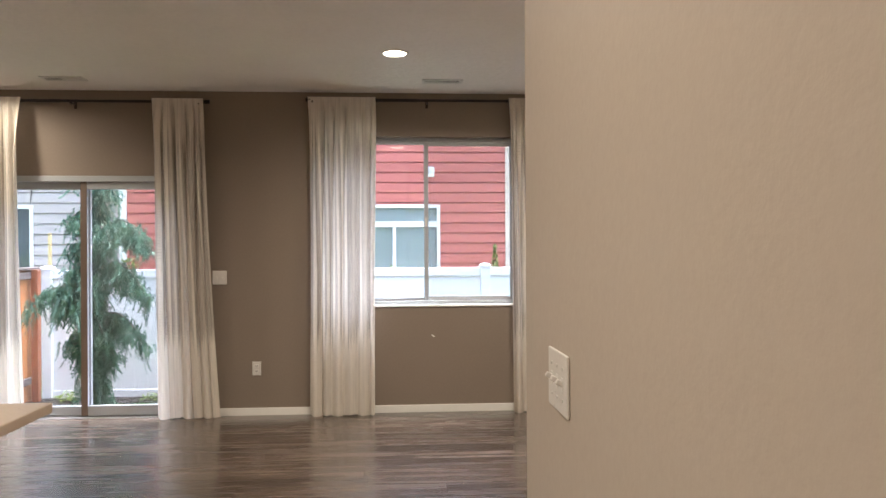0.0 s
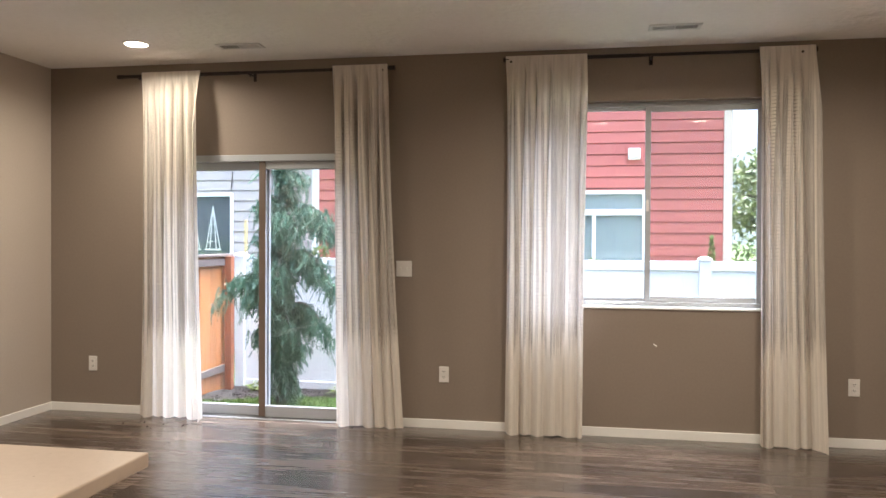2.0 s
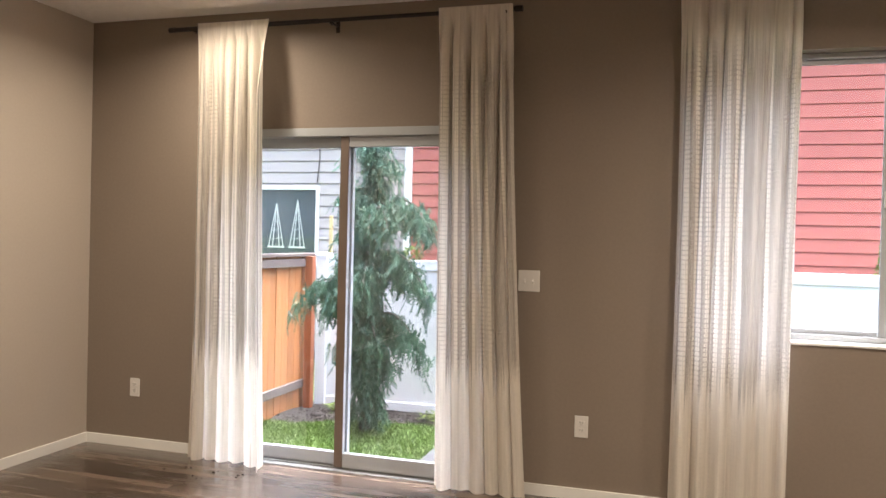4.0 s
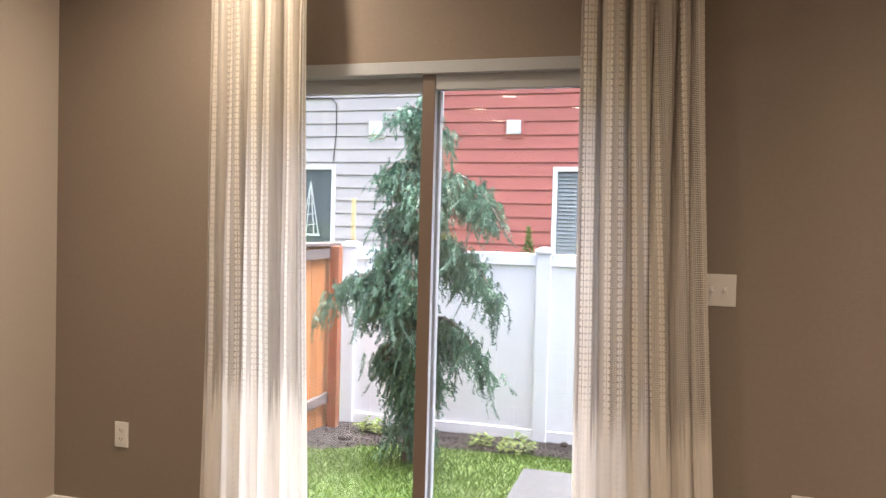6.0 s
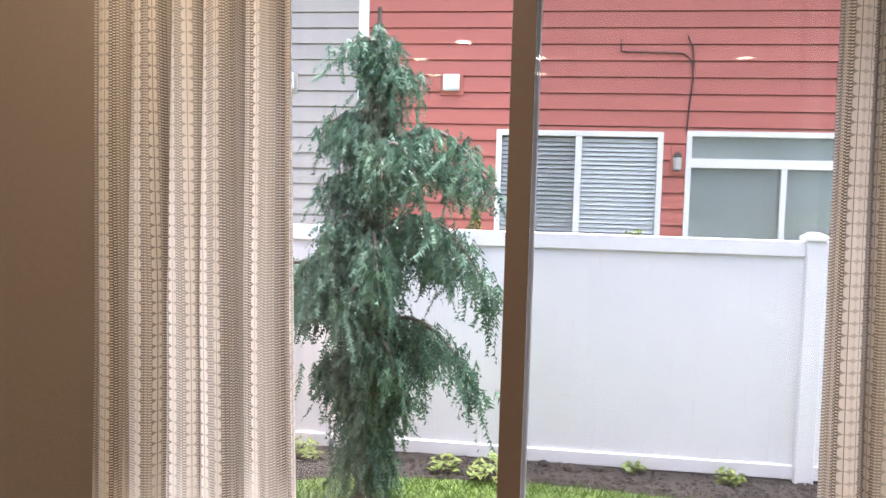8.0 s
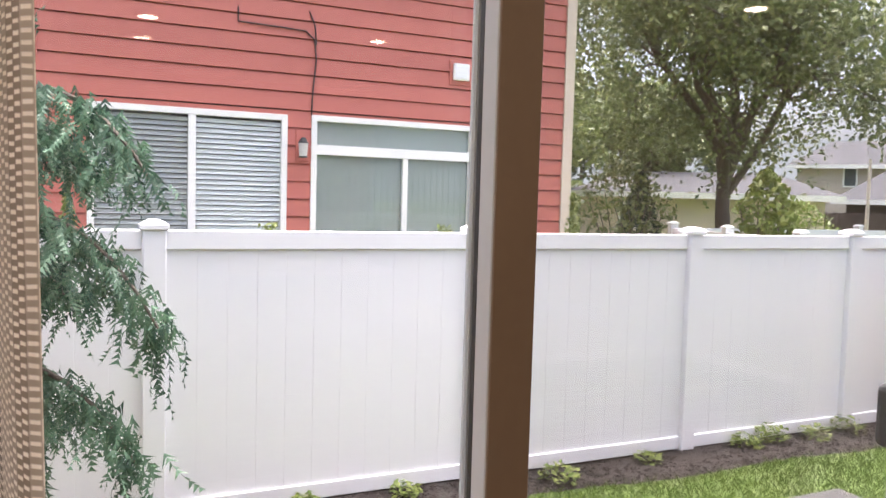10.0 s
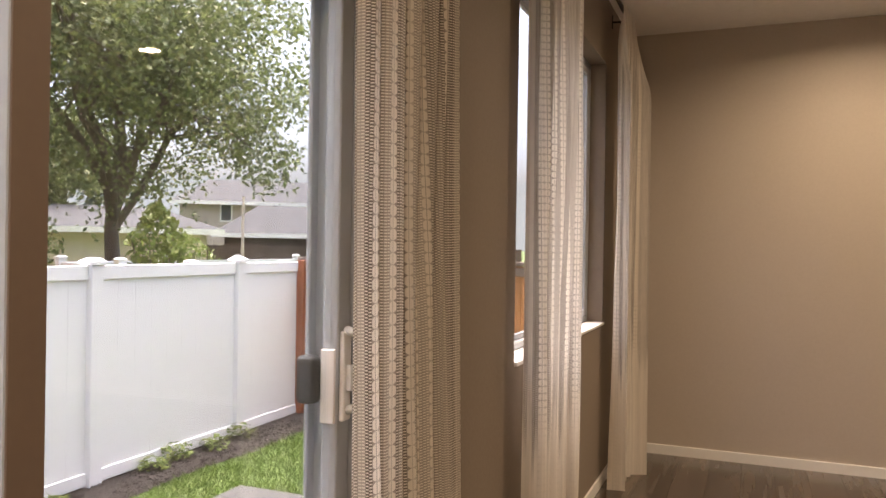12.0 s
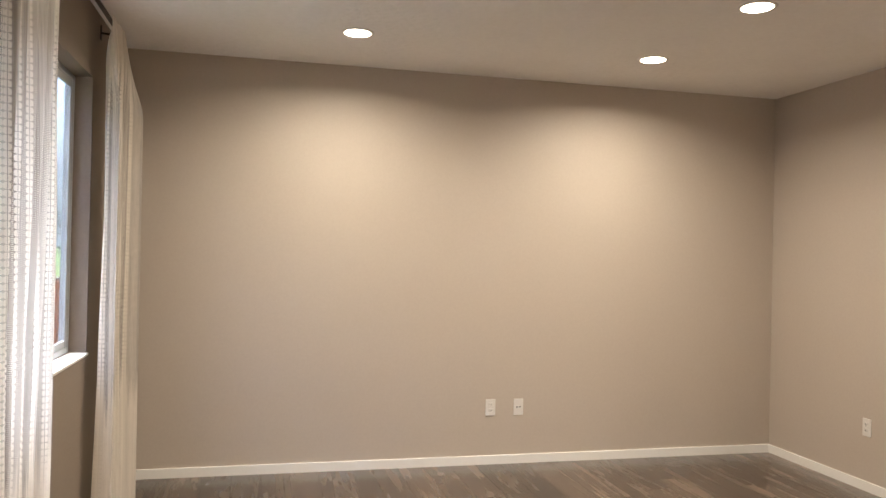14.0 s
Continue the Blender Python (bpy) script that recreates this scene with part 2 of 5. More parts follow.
M_CABINET = mat("espresso_cabinet", (0.018, 0.014, 0.012), (0.028, 0.022, 0.018), 0.4, 3, 60, 0.1, stretch=(8, 8, 1))
M_RED = mat("red_siding_paint", (0.47, 0.142, 0.108), (0.42, 0.122, 0.092), 0.6, 1.2, 30, 0.3, 60, vary=0.04, stretch=(0.4, 1, 4))
M_GREY = mat("grey_siding_paint", (0.43, 0.375, 0.355), (0.39, 0.335, 0.32), 0.6, 1.2, 30, 0.3, 60, vary=0.04, stretch=(0.4, 1, 4))
M_PVC = mat("white_fence_vinyl", (0.82, 0.82, 0.83), (0.77, 0.77, 0.78), 0.4, 1.4, 40, 0.08)
M_CEDAR = mat("stained_cedar", (0.50, 0.21, 0.065), (0.36, 0.135, 0.04), 0.65, 1.5, 18, 0.4, vary=0.14, stretch=(14, 14, 1))
M_REDWOOD = mat("red_cedar_post", (0.33, 0.11, 0.045), (0.24, 0.075, 0.03), 0.65, 1.5, 18, 0.4, stretch=(14, 14, 1))
M_GREYWOOD = mat("weathered_rail", (0.17, 0.13, 0.115), (0.11, 0.085, 0.075), 0.8, 2, 18, 0.4, stretch=(14, 1, 14))
M_STAKE = mat("yellow_stake_wood", (0.60, 0.45, 0.23), (0.50, 0.37, 0.18), 0.7, 3, 30, 0.2)
M_CONCRETE = mat("patio_concrete", (0.062, 0.06, 0.059), (0.044, 0.043, 0.042), 0.85, 1.5, 60, 0.3, 120)
M_SHINGLE = mat("grey_shingle", (0.05, 0.05, 0.055), (0.034, 0.034, 0.038), 0.9, 0.8, 12, 0.5)
M_CREAM = mat("cream_siding", (0.68, 0.57, 0.46), (0.60, 0.50, 0.40), 0.7, 0.5, 12, 0.2, stretch=(0.3, 0.3, 6))
M_PALE = mat("pale_siding", (0.48, 0.40, 0.35), (0.42, 0.35, 0.30), 0.7, 0.5, 12, 0.2, stretch=(0.3, 0.3, 6))
M_BROWN = mat("brown_fence_wood", (0.055, 0.035, 0.028), (0.042, 0.027, 0.022), 0.8, 1, 14, 0.3, stretch=(6, 6, 0.5))
M_BLIND = mat("grey_blind", (0.44, 0.45, 0.445), (0.40, 0.41, 0.405), 0.5, 2, 40, 0.05)
M_BLIND_PALE = mat("pale_blind", (0.76, 0.77, 0.76), (0.71, 0.72, 0.71), 0.5, 2, 40, 0.05)
M_VBLIND = mat("grey_vertical_blind", (0.36, 0.39, 0.37), (0.31, 0.34, 0.325), 0.6, 2, 30, 0.1)
# near-black colour that stands in for the shade of unlit rooms
M_ROOM_GLOOM = mat("painted_room_gloom", (0.06, 0.075, 0.085), (0.045, 0.055, 0.065), 0.8)
M_CABLE = mat("black_cable", (0.03, 0.02, 0.02), (0.05, 0.03, 0.03), 0.6)
M_BARK = mat("grey_bark", (0.13, 0.105, 0.085), (0.075, 0.06, 0.05), 0.9, 3, 20, 0.8, stretch=(6, 6, 1), dist=0.02)
M_CEDAR_LEAF = leaf_material("cedar_foliage", (0.018, 0.056, 0.034), (0.125, 0.225, 0.14), 0.6)
M_MAPLE_LEAF = leaf_material("maple_foliage", (0.07, 0.10, 0.035), (0.27, 0.30, 0.12))
M_SHRUB_LEAF = leaf_material("shrub_foliage", (0.10, 0.15, 0.025), (0.24, 0.28, 0.07))
M_DARK_LEAF = leaf_material("conifer_foliage", (0.02, 0.04, 0.025), (0.05, 0.08, 0.05))
M_GRASS = leaf_material("grass_blades", (0.04, 0.09, 0.008), (0.13, 0.20, 0.022))
M_MULCH = mat("dark_mulch", (0.03, 0.022, 0.018), (0.016, 0.012, 0.010), 0.95, 4, 40, 1.0, dist=0.02)
M_GLOW = glow_material("lit_lens", (1.0, 0.78, 0.50), 2.6)
M_BULB = mat("frosted_lantern_glass", (0.55, 0.53, 0.5), (0.48, 0.46, 0.43), 0.2)


def ground_material():
    m = bpy.data.materials.new("lawn_soil")
    n, l, b = nodes_of(m)
    tc = n.new("ShaderNodeTexCoord")
    a = noise_node(n, l, tc.outputs["Object"], 1.2, 5)
    f = noise_node(n, l, tc.outputs["Object"], 40, 4)
    g = mix_color(n, l, ramp(n, l, f, 0.3, 0.7), (0.05, 0.09, 0.012), (0.09, 0.13, 0.022))
    g = mix_color(n, l, ramp(n, l, a, 0.5, 0.75), g, (0.08, 0.09, 0.03))
    l.new(g, b.inputs["Base Color"])
    b.inputs["Roughness"].default_value = 0.9
    bp = n.new("ShaderNodeBump")
    bp.inputs["Distance"].default_value = 0.03
    l.new(f, bp.inputs["Height"])
    l.new(bp.outputs[0], b.inputs["Normal"])
    return m


M_GROUND = ground_material()


# ---- mesh helpers ----
def box(bm, x0, x1, y0, y1, z0, z1, bevel=0.0, seg=1):
    r = bmesh.ops.create_cube(bm, size=1.0, matrix=Matrix.LocRotScale(((x0 + x1) / 2, (y0 + y1) / 2, (z0 + z1) / 2), None, (abs(x1 - x0), abs(y1 - y0), abs(z1 - z0))))
    if bevel:
        edges = {e for v in r["verts"] for e in v.link_edges}
        bmesh.ops.bevel(bm, geom=list(edges), offset=bevel, segments=seg, affect="EDGES", profile=0.5)
    return bm


def rod(bm, p, q, r0, r1=None, seg=12):
    p, q = Vector(p), Vector(q)
    d = q - p
    m = Matrix.Translation((p + q) / 2) @ d.to_track_quat("Z", "Y").to_matrix().to_4x4()
    bmesh.ops.create_cone(bm, cap_ends=True, segments=seg, radius1=r0, radius2=r0 if r1 is None else r1, depth=d.length, matrix=m)
    return bm


def boxes(*rows):
    bm = bmesh.new()
    for r in rows:
        box(bm, *r)
    return bm


def mesh_of(name, bm, material, smooth=False):
    me = bpy.data.meshes.new(name)
    bm.to_mesh(me)
    bm.free()
    me.materials.append(material)
    if smooth:
        for p in me.polygons:
            p.use_smooth = True
    return me


def part(name, bm, material, parent, label="", smooth=False):
    ob = new(name, mesh_of(name, bm, material, smooth))
    ob.parent = parent
    if parent is not None:
        ob.matrix_parent_inverse = Matrix.Identity(4)
    return tagged(ob, label) if label else ob


def part_at(name, bm, material, parent, at, label="", smooth=False):
    ob = part(name, bm, material, parent, label, smooth)
    ob.location = at
    return ob


def piece(name, me, parent, at, rot=(0, 0, 0), scale=(1, 1, 1)):
    ob = new(name, me)
    ob.parent = parent
    ob.location, ob.rotation_euler, ob.scale = at, rot, scale
    return ob


def thing(name, at, label, category, group="", kind=""):
    ob = new(name)
    ob.location = at
    return tagged(ob, label, category, group, kind)


def structure(name, bm, material, label, category):
    return tagged(new(name, mesh_of(name, bm, material)), label, category, "", "structure")


def raw_mesh(name, verts, faces, material, smooth=False):
    me = bpy.data.meshes.new(name)
    me.from_pydata(verts, [], faces)
    me.materials.append(material)
    if smooth:
        me.polygons.foreach_set("use_smooth", [True] * len(me.polygons))
    return me

# ---- room shell ----
XL, XR, YB, YS, XP, H = -4.15, 2.123, -8.6, -4.721, 0.494, 2.74
WT = 0.13
FZ = 0.018  # top of the finished floor
DX0, DX1, DZ = -3.19, -1.545, 2.03        # patio door opening
WX0, WX1, WZ0, WZ1 = -0.42, 1.285, 0.927, 2.37  # window opening

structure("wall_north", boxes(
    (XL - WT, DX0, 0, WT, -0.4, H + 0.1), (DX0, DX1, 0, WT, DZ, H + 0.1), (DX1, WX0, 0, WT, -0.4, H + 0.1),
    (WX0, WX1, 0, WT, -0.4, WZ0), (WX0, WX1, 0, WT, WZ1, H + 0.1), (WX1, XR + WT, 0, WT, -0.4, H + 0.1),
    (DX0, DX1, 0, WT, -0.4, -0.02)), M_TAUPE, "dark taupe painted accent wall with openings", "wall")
structure("wall_west", boxes((XL - WT, XL, YB - WT, 0, -0.4, H + 0.1)), M_GREIGE, "light greige painted wall of orange-peel texture", "wall")
structure("wall_east", boxes((XR, XR + WT, YS - WT, 0, -0.4, H + 0.1)), M_GREIGE, "light greige painted wall lit by ceiling lamps", "wall")
structure("wall_south", boxes((XP, XR, YS - WT, YS, -0.4, H + 0.1)), M_GREIGE, "light greige painted back wall of the living room", "wall")
bm = bmesh.new()
box(bm, XP, XP + WT, YB - WT, YS - WT, -0.4, H + 0.1)
structure("wall_hall", bm, M_GREIGE, "light greige wall beside the kitchen passage", "wall")
structure("wall_kitchen", boxes((XL, XP, YB - WT, YB, -0.4, H + 0.1)), M_GREIGE, "light greige wall closing the kitchen", "wall")
structure("ceiling", boxes((XL - WT, XR + WT, YB - WT, WT, H, H + 0.1)), M_CEILING, "white ceiling with a knockdown plaster texture", "ceiling")
floor = structure("floor", boxes((XL, XR, YB, 0, -0.1, FZ - 0.006), (DX0, DX1, 0, WT, -0.1, -0.016)), M_SUBFLOOR, "dark grey-brown wood plank floor with a soft sheen", "floor")


def baseboard(x0, y0, x1, y1, nx, ny):
    """A run of baseboard along a wall; (nx, ny) points into the room."""
    t, h = 0.013, 0.081
    bm = bmesh.new()
    box(bm, min(x0, x1, x0 + nx * t, x1 + nx * t), max(x0, x1, x0 + nx * t, x1 + nx * t), min(y0, y1, y0 + ny * t, y1 + ny * t), max(y0, y1, y0 + ny * t, y1 + ny * t), FZ, h)
    top = [e for e in bm.edges if all(v.co.z > h - 0.001 for v in e.verts)]
    bmesh.ops.bevel(bm, geom=top, offset=0.004, segments=2, affect="EDGES", profile=0.5)
    return structure("baseboard", bm, M_TRIM, "white painted wooden baseboard along the wall", "baseboard")


baseboard(XL, 0, DX0 - 0.01, 0, 0, -1)
baseboard(DX1 + 0.01, 0, XR, 0, 0, -1)
baseboard(XL, -0.013, XL, YB, 1, 0)
baseboard(XR, -0.013, XR, YS, -1, 0)
baseboard(XP, YS, XR - 0.013, YS, 0, 1)
baseboard(XP, YS + 0.013, XP, YB, -1, 0)


# ---- patio door ----
def ring(bm, x0, x1, y0, y1, z0, z1, w, wt=None, wb=None, bevel=0.003):
    """A rectangular frame of four mitred-looking bars."""
    wt, wb = wt or w, wb or w
    box(bm, x0, x0 + w, y0, y1, z0, z1, bevel)
    box(bm, x1 - w, x1, y0, y1, z0, z1, bevel)
    box(bm, x0 + w, x1 - w, y0 + 0.001, y1 - 0.001, z1 - wt, z1, bevel)
    box(bm, x0 + w, x1 - w, y0 + 0.001, y1 - 0.001, z0, z0 + wb, bevel)
    return bm


def pane(name, x0, x1, y, z0, z1, parent, material=None):
    ob = part(name, boxes((x0, x1, y - 0.003, y + 0.003, z0, z1)), material or M_GLASS, parent)
    ob.visible_shadow = False
    return ob


door = tagged(thing("door_1", (0, 0, 0), "pale vinyl sliding glass patio door, closed", "patio door"), kind="structure")
bm = bmesh.new()
box(bm, DX0, DX0 + 0.035, -0.012, 0.115, 0.0, DZ, 0.003)
box(bm, DX1 - 0.035, DX1, -0.012, 0.115, 0.0, DZ, 0.003)
box(bm, DX0 + 0.035, DX1 - 0.035, -0.012, 0.115, DZ - 0.05, DZ, 0.003)
part("door_frame", bm, M_VINYL, door)
bm = bmesh.new()
box(bm, DX0, DX1, -0.03, 0.0, -0.005, 0.028, 0.003)
box(bm, DX0 + 0.035, DX1 - 0.035, 0.0, 0.125, -0.015, 0.024, 0.002)
for y in (0.022, 0.062, 0.099):
    box(bm, DX0 + 0.035, DX1 - 0.035, y, y + 0.006, 0.018, 0.034)
part("threshold_track", bm, M_TRACK, door, "scuffed aluminium threshold track")
MS0, MS1 = -2.392, -2.341  # meeting stile
slide = part("sliding_panel", ring(bmesh.new(), MS0, DX1 - 0.04, 0.014, 0.05, 0.035, DZ - 0.045, 0.052, 0.065, 0.085), M_VINYL, door)
# thin facing on the room side only, browner and darker than the panel
part("meeting_stile", box(bmesh.new(), MS0, MS1 + 0.001, 0.0105, 0.0145, 0.036, DZ - 0.046, 0.001), M_TAUPE_FACE, slide, "taupe-brown face of the meeting stile")
pane("pane", MS0 + 0.047, DX1 - 0.092, 0.032, 0.12, DZ - 0.11, slide)
fixed = part("fixed_panel", ring(bmesh.new(), DX0 + 0.036, MS1 + 0.012, 0.058, 0.094, 0.035, DZ - 0.045, 0.042, 0.065, 0.075), M_VINYL, door)
pane("pane", DX0 + 0.078, MS1 - 0.03, 0.076, 0.11, DZ - 0.11, fixed)
part("gasket", boxes((MS0 + 0.001, MS0 + 0.016, 0.051, 0.0575, 0.05, DZ - 0.06), (MS1 - 0.033, MS1 - 0.0302, 0.0585, 0.0935, 0.05, DZ - 0.06)), M_GASKET, door)
screen = part("screen_panel", ring(bmesh.new(), MS0 + 0.014, DX1 - 0.038, 0.0975, 0.1085, 0.035, DZ - 0.05, 0.03), M_VINYL, door)
ob = part("screen_mesh", boxes((MS0 + 0.044, DX1 - 0.068, 0.1025, 0.1035, 0.065, DZ - 0.08)), M_SCREEN, screen, "fine grey insect screen")
ob.visible_shadow = False
HX = DX1 - 0.068
bm = bmesh.new()
box(bm, HX - 0.017, HX + 0.017, 0.003, 0.014, 0.968, 1.155, 0.004, 2)
handle = part("handle", bm, M_TRIM, slide, "white D-shaped pull with a latch lever")
bm = bmesh.new()
path = [(0.004, 0.99), (-0.028, 1.0), (-0.045, 1.03), (-0.047, 1.073), (-0.045, 1.116), (-0.028, 1.146), (0.004, 1.156)]
for (ya, za), (yb, zb) in zip(path, path[1:]):
    rod(bm, (HX, ya, za), (HX, yb, zb), 0.009, seg=10)
    bmesh.ops.create_uvsphere(bm, u_segments=10, v_segments=6, radius=0.009, matrix=Matrix.Translation((HX, yb, zb)))
part("pull", bm, M_TRIM, slide, smooth=True)
part("latch_lever", box(bmesh.new(), HX - 0.006, HX + 0.006, -0.008, 0.004, 1.03, 1.085, 0.002), M_METAL, slide)
bm = box(bmesh.new(), -1.6455, -1.6372, 0.0165, 0.0495, 0.965, 1.118, 0.002)
part("edge_plate", bm, M_PLASTIC, slide, "white plate on the panel's inner edge")
bm = bmesh.new()
box(bm, -1.672, -1.634, 0.0505, 0.094, 1.005, 1.105, 0.012, 3)
part("outer_pull", bm, M_GASKET, slide, "black outer pull")

# ---- window ----
window = tagged(thing("window_1", (0, 0, 0), "pale vinyl horizontal sliding window in a plastered reveal", "window"), kind="structure")
part("window_frame", ring(bmesh.new(), WX0, WX1, 0.085, 0.128, WZ0 + 0.005, WZ1, 0.03), M_VINYL, window)
WM = 0.486
sash = part("sash", ring(bmesh.new(), WM - 0.02, WX1 - 0.031, 0.0875, 0.105, WZ0 + 0.036, WZ1 - 0.031, 0.038), M_VINYL, window)
pane("pane", WM + 0.018, WX1 - 0.069, 0.097, WZ0 + 0.074, WZ1 - 0.069, sash)
sash2 = part("sash", ring(bmesh.new(), WX0 + 0.031, WM + 0.018, 0.107, 0.1245, WZ0 + 0.036, WZ1 - 0.031, 0.024), M_VINYL, window)
pane("pane", WX0 + 0.055, WM - 0.006, 0.116, WZ0 + 0.06, WZ1 - 0.055, sash2)
ob = part("screen_mesh", boxes((WM + 0.02, WX1 - 0.035, 0.126, 0.127, WZ0 + 0.04, WZ1 - 0.035)), M_SCREEN, window, "fine grey insect screen")
ob.visible_shadow = False
part("latch", box(bmesh.new(), WM - 0.012, WM + 0.006, 0.072, 0.09, 1.6, 1.68, 0.004, 2), M_PLASTIC, window)
bm = box(bmesh.new(), WX0, WX1, -0.012, 0.085, WZ0 - 0.012, WZ0 + 0.004, 0.003)
part("window_sill", bm, M_TRIM, window, "white painted sill")


# ---- curtains and rods ----
def curtain(top, bottom, z0, z1, folds, seed, label, depth=0.045, edges=(None, None)):
    rnd = random.Random(seed)
    nu, nv = folds * 18, 44
    ph = [rnd.uniform(-0.7, 0.7) for _ in range(folds + 2)]
    am = [rnd.uniform(0.6, 1.25) for _ in range(folds + 2)]
    wd = [rnd.uniform(-1, 1) for _ in range(6)]
    fade = [rnd.uniform(0.2, 1.0) for _ in range(folds + 2)]
    cuts = [0.0]
    for _ in range(folds):
        cuts.append(cuts[-1] + rnd.uniform(0.5, 1.6))
    cuts = [c / cuts[-1] for c in cuts]
    verts, faces, uvs = [], [], []
    for j in range(nv + 1):
        k = j / nv
        z = z1 + (z0 - z1) * k
        a0 = top[0] + (bottom[0] - top[0]) * k ** 1.4
        a1 = top[1] + (bottom[1] - top[1]) * k ** 1.4
        # the cloth draws in slightly below the rod and fans out at the hem
        pinch = 0.02 * math.sin(math.pi * min(1, k * 1.05)) * (0.6 + 0.4 * wd[0])
        a0 += pinch * (0.5 + 0.5 * wd[1])
        a1 -= pinch * (0.5 + 0.5 * wd[2])
        row, length, last = [], 0.0, None
        for i in range(nu + 1):
            s = i / nu
            # folds of unequal width, some of which flatten out on the way down
            q = max(g for g in range(folds) if cuts[g] <= s + 1e-9)
            w = min(1.0, (s - cuts[q]) / (cuts[q + 1] - cuts[q]))
            loose = min(1.0, max(0.0, (k - 0.08) / 0.5))
            f = (q + w) * (1 - 0.75 * loose) + s * folds * 0.75 * loose + 0.3 * wd[1] * loose * math.sin(4 * s + wd[2])
            amp = am[q] * (1 - w) + am[q + 1] * w
            amp *= 1 - loose * (1 - fade[q] * (1 - w) - fade[q + 1] * w)
            amp *= min(1.0, (cuts[q + 1] - cuts[q]) * folds) ** 0.5
            wave = math.sin(2 * math.pi * f + ph[q] * (1 - w) + ph[q + 1] * w + 0.5 * wd[3] * k + 0.35 * math.sin(3 * k + 5 * s + wd[4]))
            sharp = 0.75 * wave + 0.25 * math.sin(4 * math.pi * f + wd[5] + 1.5 * k)
            head = min(1.0, 0.30 + k * 9.0)
            y = -0.10 + depth * amp * sharp * head * (0.8 + 0.35 * k)
            y += 0.010 * noise.noise((s * 6, k * 3, seed)) + 0.018 * loose * noise.noise((s * 2.5, k * 1.6, seed + 3))
            x = a0 + (a1 - a0) * s + 0.012 * math.cos(2 * math.pi * f + ph[q]) * head
            for side, e in ((0, edges[0]), (1, edges[1])):
                g = 1 - abs(s - side) / 0.07
                if e is not None and g > 0:
                    y += (e - y) * g * g * (3 - 2 * g) * min(1, k * 6)
            zz = z + (0.006 * math.sin(2 * math.pi * f * 0.5 + seed) + 0.012 * noise.noise((s * 4, 9, seed)) if j == nv else 0)
            if k < 0.03:
                y = min(y, -0.106)
            p = Vector((x, min(y, -0.022), zz))
            length += (p - last).length if last else 0
            last = p
            row.append(p)
            uvs.append((length, z))
        verts += row
    for j in range(nv):
        for i in range(nu):
            a = j * (nu + 1) + i
            faces.append((a, a + nu + 1, a + nu + 2, a + 1))
    me = raw_mesh("curtain", verts, faces, M_CURTAIN, True)
    layer = me.uv_layers.new(name="UVMap")
    # the weave keeps its spacing all the way down
    flat = []
    for lp in me.loops:
        i = lp.vertex_index
        flat += (uvs[nv // 2 * (nu + 1) + i % (nu + 1)][0], uvs[i][1])
    layer.data.foreach_set("uv", flat)
    ob = tagged(new("curtain", me), label, "curtain", "curtains")
    return ob


curtain((-3.30, -2.815), (-3.325, -2.755), 0.024, 2.66, 6, 3, "cream striped curtain beside the patio door, hem on the floor", 0.045, (None, -0.235))
curtain((-1.778, -1.365), (-1.752, -1.238), 0.026, 2.66, 6, 8, "cream striped woven curtain covering the patio door's handle side", 0.042, (-0.085, -0.125))
curtain((-0.51, 0.052), (-0.515, 0.036), 0.022, 2.682, 6, 14, "wide cream striped woven curtain hanging beside the window", 0.052, (-0.055, None))
curtain((1.178, 1.528), (1.20, 1.592), 0.022, 2.685, 5, 21, "narrow cream striped woven curtain at the window's corner side", 0.058, (-0.15, -0.215))


def curtain_rod(x0, x1, z, brackets):
    t = thing("curtain_rod", (0, 0, 0), "thin black iron curtain rod with plain end caps", "curtain rod", "curtain rods")
    bm = bmesh.new()
    rod(bm, (x0 + 0.03, -0.09, z), (x1 - 0.03, -0.09, z), 0.0115, seg=16)
    xm = (x0 + x1) / 2 - 0.1
    rod(bm, (x0 + 0.03, -0.09, z), (xm, -0.09, z), 0.014, seg=16)
    part("pole", bm, M_IRON, t, smooth=False)
    for a, b in ((x0, x0 + 0.04), (x1 - 0.04, x1)):
        bm = rod(bmesh.new(), (a, -0.09, z), (b, -0.09, z), 0.0165, seg=16)
        part("end_cap", bm, M_IRON, t)
    for x in brackets:
        bm = bmesh.new()
        box(bm, x - 0.012, x + 0.012, -0.006, 0.0, z - 0.05, z + 0.03, 0.002)
        rod(bm, (x, -0.004, z - 0.012), (x, -0.09, z - 0.018), 0.006, seg=10)
        box(bm, x - 0.008, x + 0.008, -0.108, -0.074, z - 0.024, z - 0.010, 0.002)
        rod(bm, (x, -0.09, z - 0.03), (x, -0.09, z - 0.02), 0.004, seg=8)
        part("bracket", bm, M_IRON, t)
    return t


curtain_rod(-3.505, -1.31, 2.634, (-3.32, -2.42, -1.40))
curtain_rod(-0.523, 1.545, 2.66, (-0.47, 0.49, 1.45))


